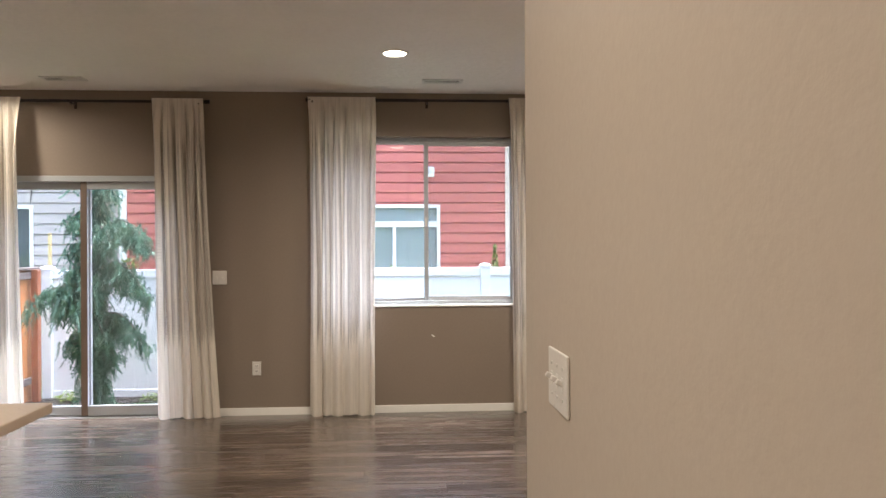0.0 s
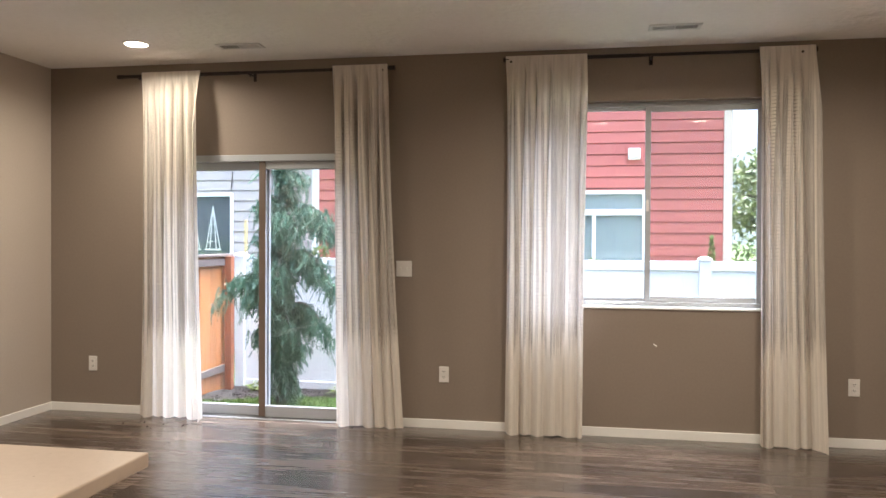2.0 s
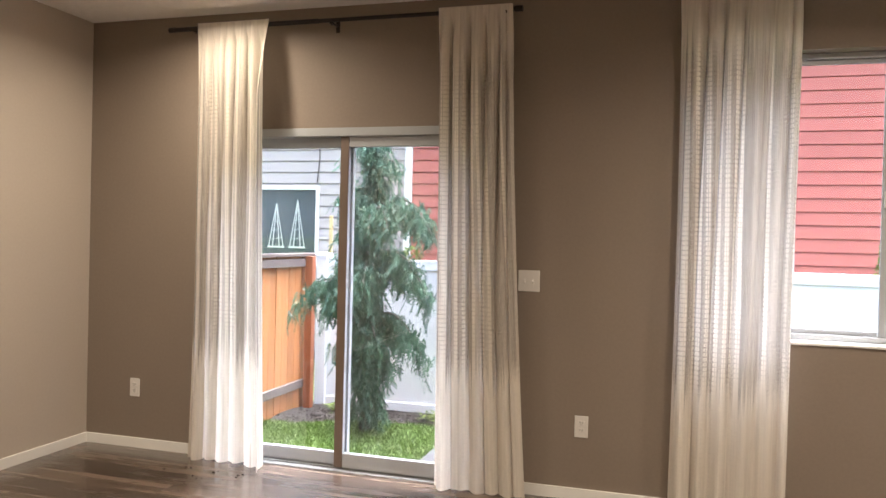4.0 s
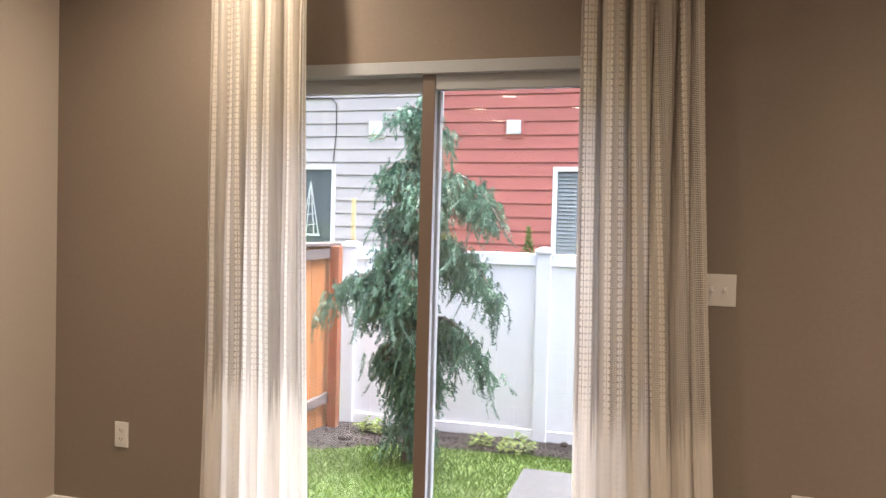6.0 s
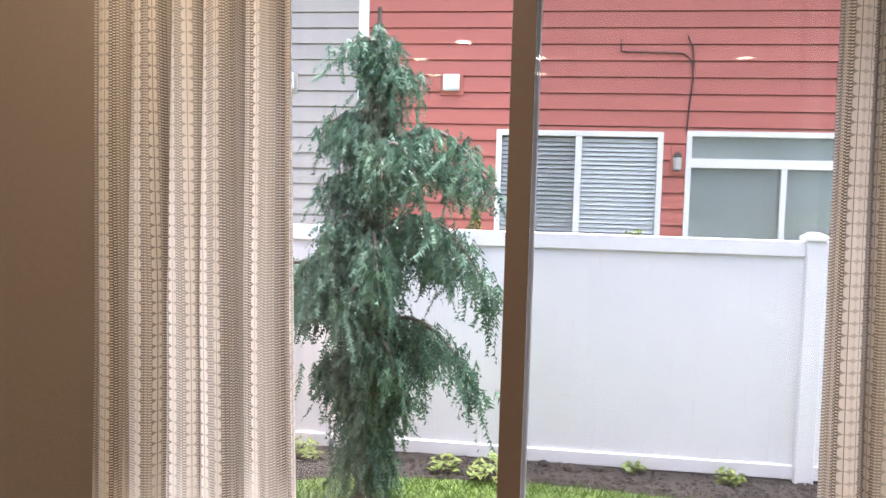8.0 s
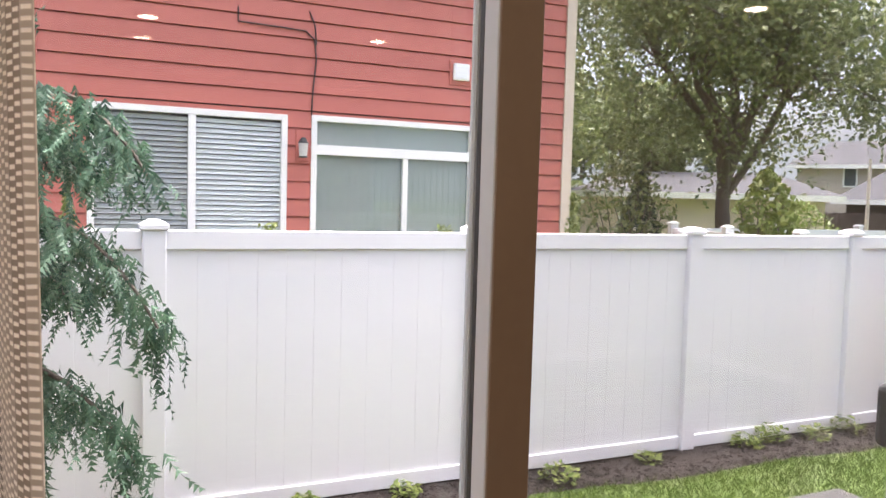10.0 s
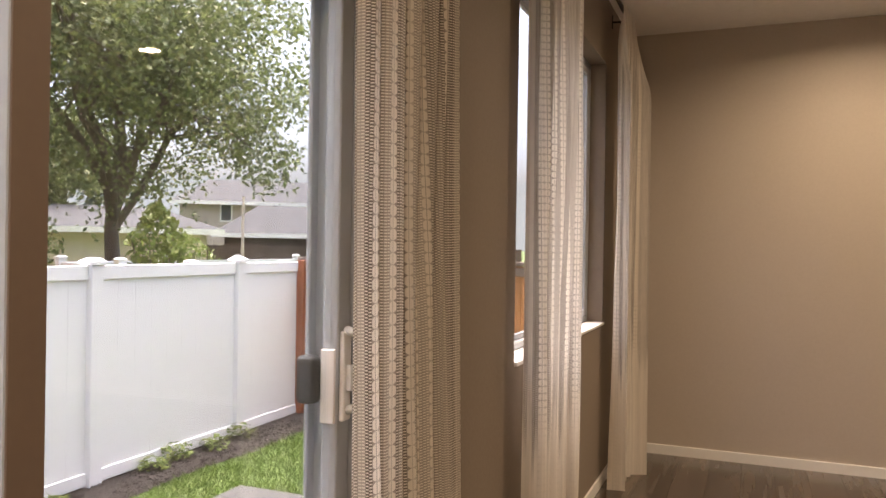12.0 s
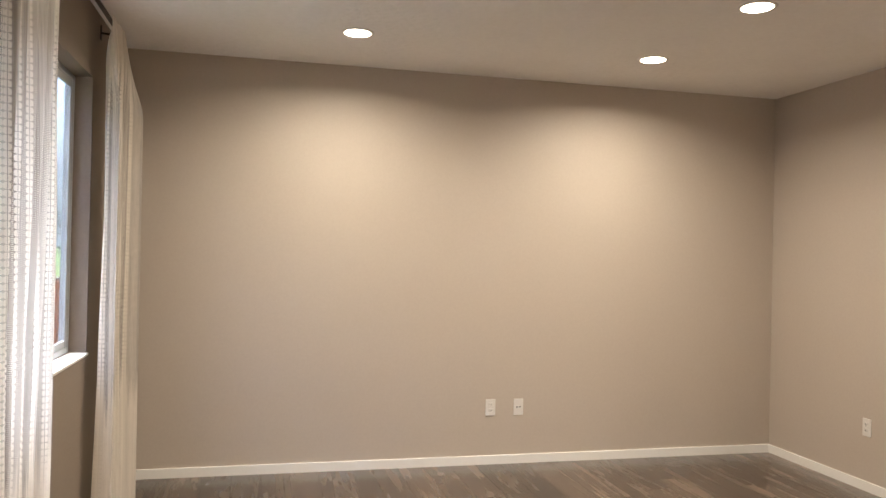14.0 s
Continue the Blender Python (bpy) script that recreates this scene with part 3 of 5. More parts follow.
# ---- wall plates ----
def outlet(x, y, z, turn, label="white duplex outlet in a plain wall plate", name="wall_outlet"):
    t = thing(name, (x, y, z), label, "outlet", "wall outlets")
    t.rotation_euler = (0, 0, turn)
    part("plate", box(bmesh.new(), -0.036, 0.036, -0.006, 0.0, -0.058, 0.058, 0.003, 2), M_PLASTIC, t)
    for s in (-0.02, 0.02):
        sock = part("socket", box(bmesh.new(), -0.017, 0.017, -0.009, -0.005, s - 0.014, s + 0.014, 0.004, 2), M_PLASTIC, t)
        part("slots", boxes((-0.008, -0.005, -0.0095, -0.0088, s - 0.002, s + 0.007), (0.005, 0.008, -0.0095, -0.0088, s - 0.002, s + 0.006), (-0.002, 0.002, -0.0095, -0.0088, s - 0.009, s - 0.005)), M_SLOT, sock)
    bm = rod(bmesh.new(), (0, -0.005, 0), (0, -0.0075, 0), 0.003, seg=8)
    part("screw", bm, M_METAL, t)
    return t


outlet(-3.778, 0, 0.40, 0)
outlet(-0.953, 0, 0.411, 0)
outlet(1.82, 0, 0.42, 0)
outlet(XR, -2.472, 0.415, -math.pi / 2)
outlet(1.146, YS, 0.426, math.pi)


def jack_plate(x, y, z, turn):
    t = thing("jack_plate", (x, y, z), "white wall plate with a small coaxial jack", "wall plate")
    t.rotation_euler = (0, 0, turn)
    part("plate", box(bmesh.new(), -0.036, 0.036, -0.006, 0.0, -0.058, 0.058, 0.003, 2), M_PLASTIC, t)
    part("jack", rod(bmesh.new(), (0, -0.004, 0), (0, -0.014, 0), 0.0055, seg=10), M_METAL, t, "brass jack")
    part("rim", boxes((-0.016, 0.016, -0.0075, -0.0055, -0.004, 0.004)), M_SLOT, t)
    return t


jack_plate(XR, -2.678, 0.415, -math.pi / 2)


def switch_plate(x, y, z, turn, levers, label, ups):
    t = thing("light_switch", (x, y, z), label, "light switch")
    t.rotation_euler = (0, 0, turn)
    w = 0.036 + 0.023 * (levers - 1)
    part("plate", box(bmesh.new(), -w, w, -0.006, 0.0, -0.058, 0.058, 0.003, 2), M_PLASTIC, t)
    for i in range(levers):
        cx = (i - (levers - 1) / 2) * 0.046
        part("opening", boxes((cx - 0.006, cx + 0.006, -0.0072, -0.0058, -0.013, 0.013)), M_TRIM, t)
        bm = bmesh.new()
        box(bm, cx - 0.0045, cx + 0.0045, -0.02, -0.004, -0.005, 0.005, 0.0015)
        bmesh.ops.rotate(bm, verts=bm.verts, cent=(cx, -0.004, 0), matrix=Matrix.Rotation(radians(-28 if ups[i] else 28), 3, "X"))
        part("toggle", bm, M_PLASTIC, t)
        for s in (-0.03, 0.03):
            part("screw", rod(bmesh.new(), (cx, -0.005, s), (cx, -0.0078, s), 0.0032, seg=8), M_PLASTIC, t)
    return t


switch_plate(-1.255, 0, 1.178, 0, 2, "white double toggle switch plate beside the curtain", (0, 0))
switch_plate(XP, -5.086, 1.153, -math.pi / 2, 3, "white triple toggle switch plate on the greige passage wall", (1, 1, 1))
# small scuff in the paint under the window
bm = bmesh.new()
box(bm, 0.52, 0.55, -0.002, 0.0, 0.662, 0.672, 0.001)
bmesh.ops.rotate(bm, verts=bm.verts, cent=(0.535, 0, 0.667), matrix=Matrix.Rotation(radians(35), 3, "Y"))
tagged(new("wall_scuff", mesh_of("wall_scuff", bm, M_TRIM)), "small pale scuff in the taupe wall paint", "scuff")


# ---- ceiling fittings ----
def downlight(x, y):
    t = thing("recessed_light", (x, y, H), "round white recessed ceiling light, switched on", "ceiling light", "recessed ceiling lights")
    bm = bmesh.new()
    n = 32
    prof = [(0.094, 0.0), (0.092, -0.006), (0.080, -0.008), (0.073, -0.004), (0.073, 0.0)]
    rings = [[bm.verts.new((r * math.cos(2 * math.pi * i / n), r * math.sin(2 * math.pi * i / n), z)) for i in range(n)] for r, z in prof]
    for a, b in zip(rings, rings[1:]):
        for i in range(n):
            bm.faces.new((a[i], a[(i + 1) % n], b[(i + 1) % n], b[i]))
    bmesh.ops.recalc_face_normals(bm, faces=bm.faces)
    part("trim_ring", bm, M_TRIM, t, smooth=True)
    bm = bmesh.new()
    bmesh.ops.create_circle(bm, cap_ends=True, segments=32, radius=0.073, matrix=Matrix.Translation((0, 0, -0.0085)))
    part("lens", bm, M_GLOW, t, "glowing lens")
    d = bpy.data.lights.new("downlight_lamp", "AREA")
    d.shape, d.size, d.energy, d.color = "DISK", 0.14, LAMP_POWER, LAMP_COLOR
    d.spread = radians(160)
    lamp = new("downlight_lamp", d)
    lamp.parent = t
    lamp.location = (0, 0, -0.011)
    return t


for x, y in ((-3.024, -0.62), (0.21, -1.34), (1.32, -1.385), (1.335, -3.245), (0.268, -3.225), (-3.0, -1.85), (-3.05, -4.85), (-3.55, -5.65), (-2.42, -5.65), (-2.42, -6.55), (-3.55, -6.6), (-0.55, -5.6)):
    downlight(x, y)


def ceiling_vent(x, y):
    t = thing("ceiling_vent", (x, y, H), "white louvred ceiling air register", "air vent", "ceiling vents")
    part("backing", boxes((-0.14, 0.14, -0.045, 0.045, -0.003, -0.001)), M_SLOT, t)
    part("frame", ring_flat(0.16, 0.065, 0.022), M_METAL, t)
    for i in range(26):
        cx = -0.132 + i * 0.0106
        if abs(cx) < 0.007:
            continue
        bm = box(bmesh.new(), cx - 0.0035, cx + 0.0035, -0.043, 0.043, -0.008, -0.006)
        bmesh.ops.rotate(bm, verts=bm.verts, cent=(cx, 0, -0.007), matrix=Matrix.Rotation(radians(40 if cx < 0 else -40), 3, "Y"))
        part("slat", bm, M_METAL, t)
    part("divider", boxes((-0.006, 0.006, -0.043, 0.043, -0.010, -0.003)), M_METAL, t)
    return t


def ring_flat(hx, hy, w):
    bm = bmesh.new()
    box(bm, -hx, -hx + w, -hy, hy, -0.009, 0, 0.002)
    box(bm, hx - w, hx, -hy, hy, -0.009, 0, 0.002)
    box(bm, -hx + w, hx - w, -hy, -hy + w, -0.0085, 0, 0.002)
    box(bm, -hx + w, hx - w, hy - w, hy, -0.0085, 0, 0.002)
    return bm


ceiling_vent(-2.331, -0.455)
ceiling_vent(0.592, -0.483)

# ---- kitchen island ----
IX0, IX1, IY0, IY1 = -1.98, -0.962, -6.4, -3.885
island = thing("kitchen_island", ((IX0 + IX1) / 2, (IY0 + IY1) / 2, FZ), "dark espresso kitchen island base cabinet", "kitchen island")
ox, oy = (IX0 + IX1) / 2, (IY0 + IY1) / 2
part("body", box(bmesh.new(), IX0 + 0.03 - ox, IX1 - 0.03 - ox, IY0 + 0.03 - oy, IY1 - 0.335 - oy, 0.1, 0.847, 0.003), M_CABINET, island)
part("toe_kick", boxes((IX0 + 0.09 - ox, IX1 - 0.06 - ox, IY0 + 0.06 - oy, IY1 - 0.385 - oy, 0.0, 0.1)), M_CABINET, island)
for i in range(4):
    y0 = IY0 + 0.04 - oy + i * 0.535
    part("side_panel", box(bmesh.new(), IX1 - 0.03 - ox, IX1 - 0.016 - ox, y0, y0 + 0.52, 0.12, 0.855, 0.004), M_CABINET, island)
top = box(bmesh.new(), IX0, IX1, IY0, IY1, 0.866, 0.90, 0.004, 2)
tagged(new("island_countertop", mesh_of("island_countertop", top, M_QUARTZ)), "pale beige quartz worktop overhanging the dark island", "countertop")
# crumbs of soil on the floor beside the door curtain
rc = random.Random(5)
verts, faces = [], []
for _ in range(14):
    cx, cy, s = -3.12 + rc.uniform(-0.2, 0.3), -0.30 + rc.uniform(-0.12, 0.06), rc.uniform(0.004, 0.011)
    b0 = len(verts)
    verts += [(cx - s, cy, FZ), (cx + s * 0.6, cy - s, FZ), (cx + s, cy + s * 0.7, FZ), (cx, cy, FZ + s * 0.8)]
    faces += [(b0, b0 + 1, b0 + 3), (b0 + 1, b0 + 2, b0 + 3), (b0 + 2, b0, b0 + 3), (b0, b0 + 2, b0 + 1)]
tagged(new("soil_crumbs", raw_mesh("soil_crumbs", verts, faces, M_MULCH)), "dark crumbs of soil on the floor by the curtain", "debris", "", "stuff")

# ---- garden ground ----
FY, HY = 3.975, 7.072
GZ = -0.58


def ground_height(x, y):
    k = min(1.0, max(0.0, (y - 0.8) / 3.0))
    z = -0.37 - 0.21 * k
    near = max(0.0, 1 - math.hypot(x, y - 4) / 40)
    return z + 0.02 * near * noise.noise((x * 0.9, y * 0.9, 3)) if y < 30 else -0.58


xs = [-600, -200, -80, -40, -20, -12, -8] + [-6 + 0.4 * i for i in range(32)] + [8, 11, 15, 20, 30, 50, 90, 200, 600]
ys = [-600, -200, -60, -20, -9, -2] + [0.02 + 0.25 * i for i in range(30)] + [8, 9, 11, 14, 18, 24, 32, 45, 70, 120, 250, 600]
verts = [(x, y, ground_height(x, y) if y > 0 else -0.5) for y in ys for x in xs]
nx = len(xs)
faces = [(j * nx + i, j * nx + i + 1, (j + 1) * nx + i + 1, (j + 1) * nx + i) for j in range(len(ys) - 1) for i in range(nx - 1)]
tagged(new("ground", raw_mesh("ground", verts, faces, M_GROUND, True)), "green lawn sloping down to the fence", "lawn", "", "structure")
bm = box(bmesh.new(), -2.37, 1.42, WT, 2.52, -0.5, -0.345, 0.01, 2)
tagged(new("patio_slab", mesh_of("patio_slab", bm, M_CONCRETE)), "grey concrete patio slab outside the sliding door", "patio", "", "structure")


def bed_height(x, y):
    return ground_height(x, y) + 0.03


def bed_edge(x):
    return 3.45 + 0.18 * noise.noise((x * 0.8, 1.7, 0)) - (0.5 if x < -3.6 else 0) * min(1, (-3.6 - x) / 0.6)


verts, faces = [], []
cols = 60
for i in range(cols + 1):
    x = -4.5 + i * 9.1 / cols
    e = bed_edge(x)
    for j in range(7):
        y = e + (FY + 0.1 - e) * j / 6
        h = 0.0 if j == 0 else 0.03
        verts.append((x, y, ground_height(x, y) + h + 0.02 * noise.noise((x * 5, y * 5, 8)) - (0.02 if j == 0 else 0)))
for i in range(cols):
    for j in range(6):
        a = i * 7 + j
        faces.append((a, a + 7, a + 8, a + 1))
tagged(new("mulch_bed", raw_mesh("mulch_bed", verts, faces, M_MULCH, True)), "strip of dark mulch along the foot of the fence", "flower bed", "", "structure")
rnd = random.Random(11)
verts, faces = [], []
for _ in range(4200):
    x = rnd.uniform(-4.45, 4.5)
    y = rnd.uniform(bed_edge(x) - 0.02, FY)
    z, s, a = bed_height(x, y), rnd.uniform(0.006, 0.028), rnd.uniform(0, 6.28)
    dx, dy, t = s * math.cos(a), s * math.sin(a), s * rnd.uniform(0.3, 0.7)
    b0 = len(verts)
    verts += [(x - dx, y - dy, z), (x + dy * 0.5, y - dx * 0.5, z), (x + dx, y + dy, z + t * 0.4), (x - dy * 0.4, y + dx * 0.4, z), (x, y, z + t)]
    faces += [(b0, b0 + 1, b0 + 4), (b0 + 1, b0 + 2, b0 + 4), (b0 + 2, b0 + 3, b0 + 4), (b0 + 3, b0, b0 + 4)]
tagged(new("mulch_chips", raw_mesh("mulch_chips", verts, faces, M_MULCH)), "loose dark bark chips and clods", "mulch", "", "stuff")

verts, faces = [], []
for _ in range(90000):
    x = rnd.uniform(-4.5, 4.6)
    y = rnd.uniform(0.2, 3.65)
    if -2.39 < x < 1.44 and y < 2.54:
        continue
    if y > bed_edge(x) + rnd.uniform(-0.06, 0.05):
        continue
    if noise.noise((x * 1.6, y * 1.6, 4)) < -0.45 and rnd.random() < 0.6:
        continue
    z, h, a, w = ground_height(x, y), rnd.uniform(0.02, 0.055), rnd.uniform(0, 6.28), rnd.uniform(0.0014, 0.003)
    lx, ly = rnd.gauss(0, 0.02), rnd.gauss(0, 0.02)
    dx, dy = w * math.cos(a), w * math.sin(a)
    b0 = len(verts)
    verts += [(x - dx, y - dy, z), (x + dx, y + dy, z), (x + lx * 0.4 + dx * 0.7, y + ly * 0.4 + dy * 0.7, z + h * 0.6), (x + lx, y + ly, z + h)]
    faces += [(b0, b0 + 1, b0 + 2), (b0, b0 + 2, b0 + 3)]
tagged(new("grass", raw_mesh("grass", verts, faces, M_GRASS)), "short bright green lawn grass, slightly uneven", "grass", "", "stuff")


verts, faces = [], []
for x, y, r, n in ((-0.95, 3.82, 0.10, 90), (0.15, 3.7, 0.14, 110), (-1.6, 3.88, 0.08, 60), (1.0, 3.8, 0.10, 70), (2.0, 3.82, 0.13, 110), (2.35, 3.9, 0.16, 150), (2.75, 3.8, 0.13, 100), (3.2, 3.85, 0.15, 120), (-2.6, 3.5, 0.16, 140), (-2.95, 3.6, 0.12, 70), (-4.0, 3.65, 0.15, 120)):
    for _ in range(n):
        a, b, d = rnd.uniform(0, 6.28), rnd.random(), r * rnd.random() ** 0.5
        c = Vector((x + d * math.cos(a), y + d * math.sin(a), bed_height(x, y) + r * b * (1.1 - (d / r) * 0.6) + 0.01))
        s, t = 0.028 * rnd.uniform(0.6, 1.3), rnd.uniform(0, 6.28)
        ax = Vector((math.cos(t), math.sin(t), rnd.uniform(-0.6, 0.6))) * s
        bx = Vector((-math.sin(t), math.cos(t), rnd.uniform(-0.4, 0.4))) * s * 0.5
        b0 = len(verts)
        verts += [c - ax, c + bx, c + ax, c - bx]
        faces.append((b0, b0 + 1, b0 + 2, b0 + 3))
tagged(new("weeds", raw_mesh("weeds", verts, faces, M_SHRUB_LEAF)), "low green weeds sprouting in the mulch", "weeds", "", "stuff")


def rock(x, y, s, seed):
    bm = bmesh.new()
    bmesh.ops.create_icosphere(bm, subdivisions=2, radius=s)
    for v in bm.verts:
        v.co *= 1 + 0.35 * noise.noise(v.co * 9 + Vector((seed, 0, 0)))
        v.co.z *= 0.55
    ob = new("rock", mesh_of("rock", bm, M_MULCH))
    ob.location = (x, y, bed_height(x, y) + s * 0.2)
    return tagged(ob, "dark clod of soil in the flower bed", "rock", "garden rocks")


for i, (x, y, s) in enumerate(((-2.05, 3.8, 0.07), (-1.85, 3.85, 0.05), (-2.25, 3.88, 0.045), (-4.1, 3.3, 0.06))):
    rock(x, y, s, i)


# ---- white vinyl fence ----
fence = thing("vinyl_fence", (0, FY, GZ), "tall white vinyl privacy fence with capped posts", "fence")


def post_mesh():
    bm = bmesh.new()
    box(bm, -0.064, 0.064, -0.064, 0.064, -0.05, 1.735, 0.006)
    return mesh_of("post", bm, M_PVC)


def cap_mesh():
    bm = bmesh.new()
    box(bm, -0.078, 0.078, -0.078, 0.078, 0.0, 0.03, 0.004)
    r = bmesh.ops.create_cone(bm, cap_ends=True, segments=4, radius1=0.105, radius2=0.045, depth=0.028, matrix=Matrix.Translation((0, 0, 0.044)) @ Matrix.Rotation(math.pi / 4, 4, "Z"))
    return mesh_of("cap", bm, M_PVC)


POSTS = (-4.36, -2.481, -0.427, 1.48, 3.285)
pm, cm = post_mesh(), cap_mesh()
for x in POSTS:
    p = piece("post", pm, fence, (x, 0, 0))
    piece("cap", cm, p, (0, 0, 1.735))
ends = list(POSTS) + [4.39]
board = boxes((-0.088, 0.088, -0.011, 0.011, 0.0, 1.51))
bmesh.ops.bevel(board, geom=[e for e in board.edges if abs(e.verts[0].co.z - e.verts[1].co.z) > 1], offset=0.0015, segments=1, affect="EDGES")
bmesh_board = mesh_of("board", board, M_PVC)
for a, b in zip(ends, ends[1:]):
    x0, x1 = a + 0.062, b - (0.062 if b != 4.39 else 0)
    part("top_rail", box(bmesh.new(), x0, x1, -0.03, 0.03, 1.62, 1.732, 0.005), M_PVC, fence)
    part("bottom_rail", box(bmesh.new(), x0, x1, -0.03, 0.03, 0.034, 0.134, 0.005), M_PVC, fence)
    n = max(1, round((x1 - x0) / 0.178))
    w = (x1 - x0) / n
    for i in range(n):
        piece("board", bmesh_board, fence, (x0 + (i + 0.5) * w, 0, 0.125), scale=(w / 0.1765, 1, 1))


# ---- cedar side fences ----
def board_mesh():
    bm = bmesh.new()
    box(bm, -0.009, 0.009, -0.068, 0.068, 0.0, 1.70, 0.002)
    return mesh_of("board", bm, M_CEDAR)


cedar_board = board_mesh()


def cedar_fence(x, side, y0, y1, posts, label):
    t = thing("cedar_fence", (x, y0, GZ), label, "fence", "cedar side fences")
    n = int((y1 - y0) / 0.142)
    for i in range(n):
        piece("board", cedar_board, t, (0, (i + 0.5) * 0.142, 0.04 + 0.006 * math.sin(i * 7)), (0, 0.004 * math.sin(i * 3), 0.02 * math.sin(i * 5)))
    part("top_rail", box(bmesh.new(), side * 0.01, side * 0.055, 0, y1 - y0, 1.63, 1.72, 0.004), M_GREYWOOD, t)
    part("lower_rail", box(bmesh.new(), side * 0.01, side * 0.05, 0, y1 - y0, 0.27, 0.36, 0.004), M_GREYWOOD, t)
    part("cap_board", box(bmesh.new(), -0.03, 0.07, 0, y1 - y0, 1.745, 1.78, 0.004) if side > 0 else box(bmesh.new(), -0.07, 0.03, 0, y1 - y0, 1.745, 1.78, 0.004), M_GREYWOOD, t)
    for y in posts:
        part("post", box(bmesh.new(), side * 0.052, side * 0.14, y - y0 - 0.044, y - y0 + 0.044, -0.05, 1.745, 0.004), M_REDWOOD, t, "red-stained cedar post")
    return t


cedar_fence(-4.50, 1, 0.4, 3.90, (0.7, 2.2, 3.72), "orange stained cedar board fence with grey rails")
cedar_fence(4.47, -1, 0.4, 4.0, (0.9, 2.5, 3.92), "orange stained cedar board fence with reddish posts")
bm = box(bmesh.new(), -0.022, 0.022, -0.02, 0.02, -0.05, 2.26, 0.003)
ob = tagged(new("garden_stake", mesh_of("garden_stake", bm, M_STAKE)), "pale yellow wooden stake standing behind the fence", "stake")
ob.location = (-4.99, 5.5, GZ)


# ---- neighbouring house ----
house = thing("town_house", (-1.2, HY, GZ), "two-storey town house with red and grey lap siding", "house")
ox, oy, oz = -1.2, HY, GZ
XG, XE, XW = -4.428, 2.345, -11.0
TOPZ = 5.3
# solid core behind siding and glass; its dark colour imitates unlit rooms
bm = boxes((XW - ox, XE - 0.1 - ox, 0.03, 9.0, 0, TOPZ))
part("wall", bm, M_ROOM_GLOOM, house)
part("foundation", boxes((XW - ox, XE - ox, 0.0, 0.03, -0.1, 0.128)), M_CONCRETE, house)
bm = bmesh.new()
v = [bm.verts.new(c) for c in ((XW - 0.5 - ox, -0.5, TOPZ), (XE + 0.5 - ox, -0.5, TOPZ), (XE + 0.5 - ox, 9.5, TOPZ), (XW - 0.5 - ox, 9.5, TOPZ), (XW - 0.5 - ox, 4.5, TOPZ + 2.4), (XE + 0.5 - ox, 4.5, TOPZ + 2.4))]
for f in ((0, 1, 5, 4), (2, 3, 4, 5), (0, 4, 3), (1, 2, 5), (0, 3, 2, 1)):
    bm.faces.new([v[i] for i in f])
part("roof", bm, M_SHINGLE, house)
EXPO = 0.1795


def siding(x0, x1, openings, material, first):
    """Lap boards of one wall, cut round its openings."""
    me = {}
    n = int((TOPZ - 0.128) / EXPO)
    for i in range(n):
        z = 0.128 + i * EXPO
        zc = z + EXPO / 2
        cuts = sorted((a, b) for a, b, c, d in openings if c - oz < zc < d - oz)
        spans, cur = [], x0
        for a, b in cuts:
            spans.append((cur, a))
            cur = b
        spans.append((cur, x1))
        for a, b, c, d in openings:
            if c - oz < zc < d - oz < z + EXPO - 0.02:
                part("head_board", boxes((a - ox, b - ox, -0.014, 0.03, d - oz, z + EXPO - 0.014)), material, house)
        for a, b in spans:
            if b - a < 0.02:
                continue
            key = round(b - a, 3)
            if key not in me:
                w = b - a
                k = bmesh.new()
                prof = ((-0.022, 0.0), (-0.008, EXPO - 0.014), (0.02, EXPO - 0.014), (0.02, EXPO), (0.03, EXPO), (0.03, 0.0))
                ends = [[k.verts.new((x, y, zz)) for y, zz in prof] for x in (0, w)]
                for q in range(6):
                    r = (q + 1) % 6
                    k.faces.new((ends[0][q], ends[1][q], ends[1][r], ends[0][r]))
                k.faces.new(ends[0])
                k.faces.new(ends[1][::-1])
                bmesh.ops.recalc_face_normals(k, faces=k.faces)
                me[key] = mesh_of("siding_board", k, material)
            piece("siding_board", me[key], house, (a - ox, 0, z))


WA = (-2.87, -1.032, 0.55, 2.182)
WC = (-0.787, 1.067, -0.35, 2.20)
WG = (-7.66, -5.93, 0.9, 2.195)
siding(XG + 0.06, XE - 0.1, (WA, WC), M_RED, 0)
siding(XW, XG - 0.06, (WG,), M_GREY, 1)
part("corner_trim", box(bmesh.new(), XG - 0.06 - ox, XG + 0.06 - ox, -0.03, 0.03, 0.1, TOPZ, 0.003), M_TRIM, house)
part("corner_trim", box(bmesh.new(), XE - 0.11 - ox, XE + 0.02 - ox, -0.035, 0.1, 0.1, TOPZ, 0.003), M_CREAM, house)
bm = boxes((XE - 0.1 - ox, XE - ox, 0.1, 9.0, 0, TOPZ))
part("side_wall", bm, M_RED, house)


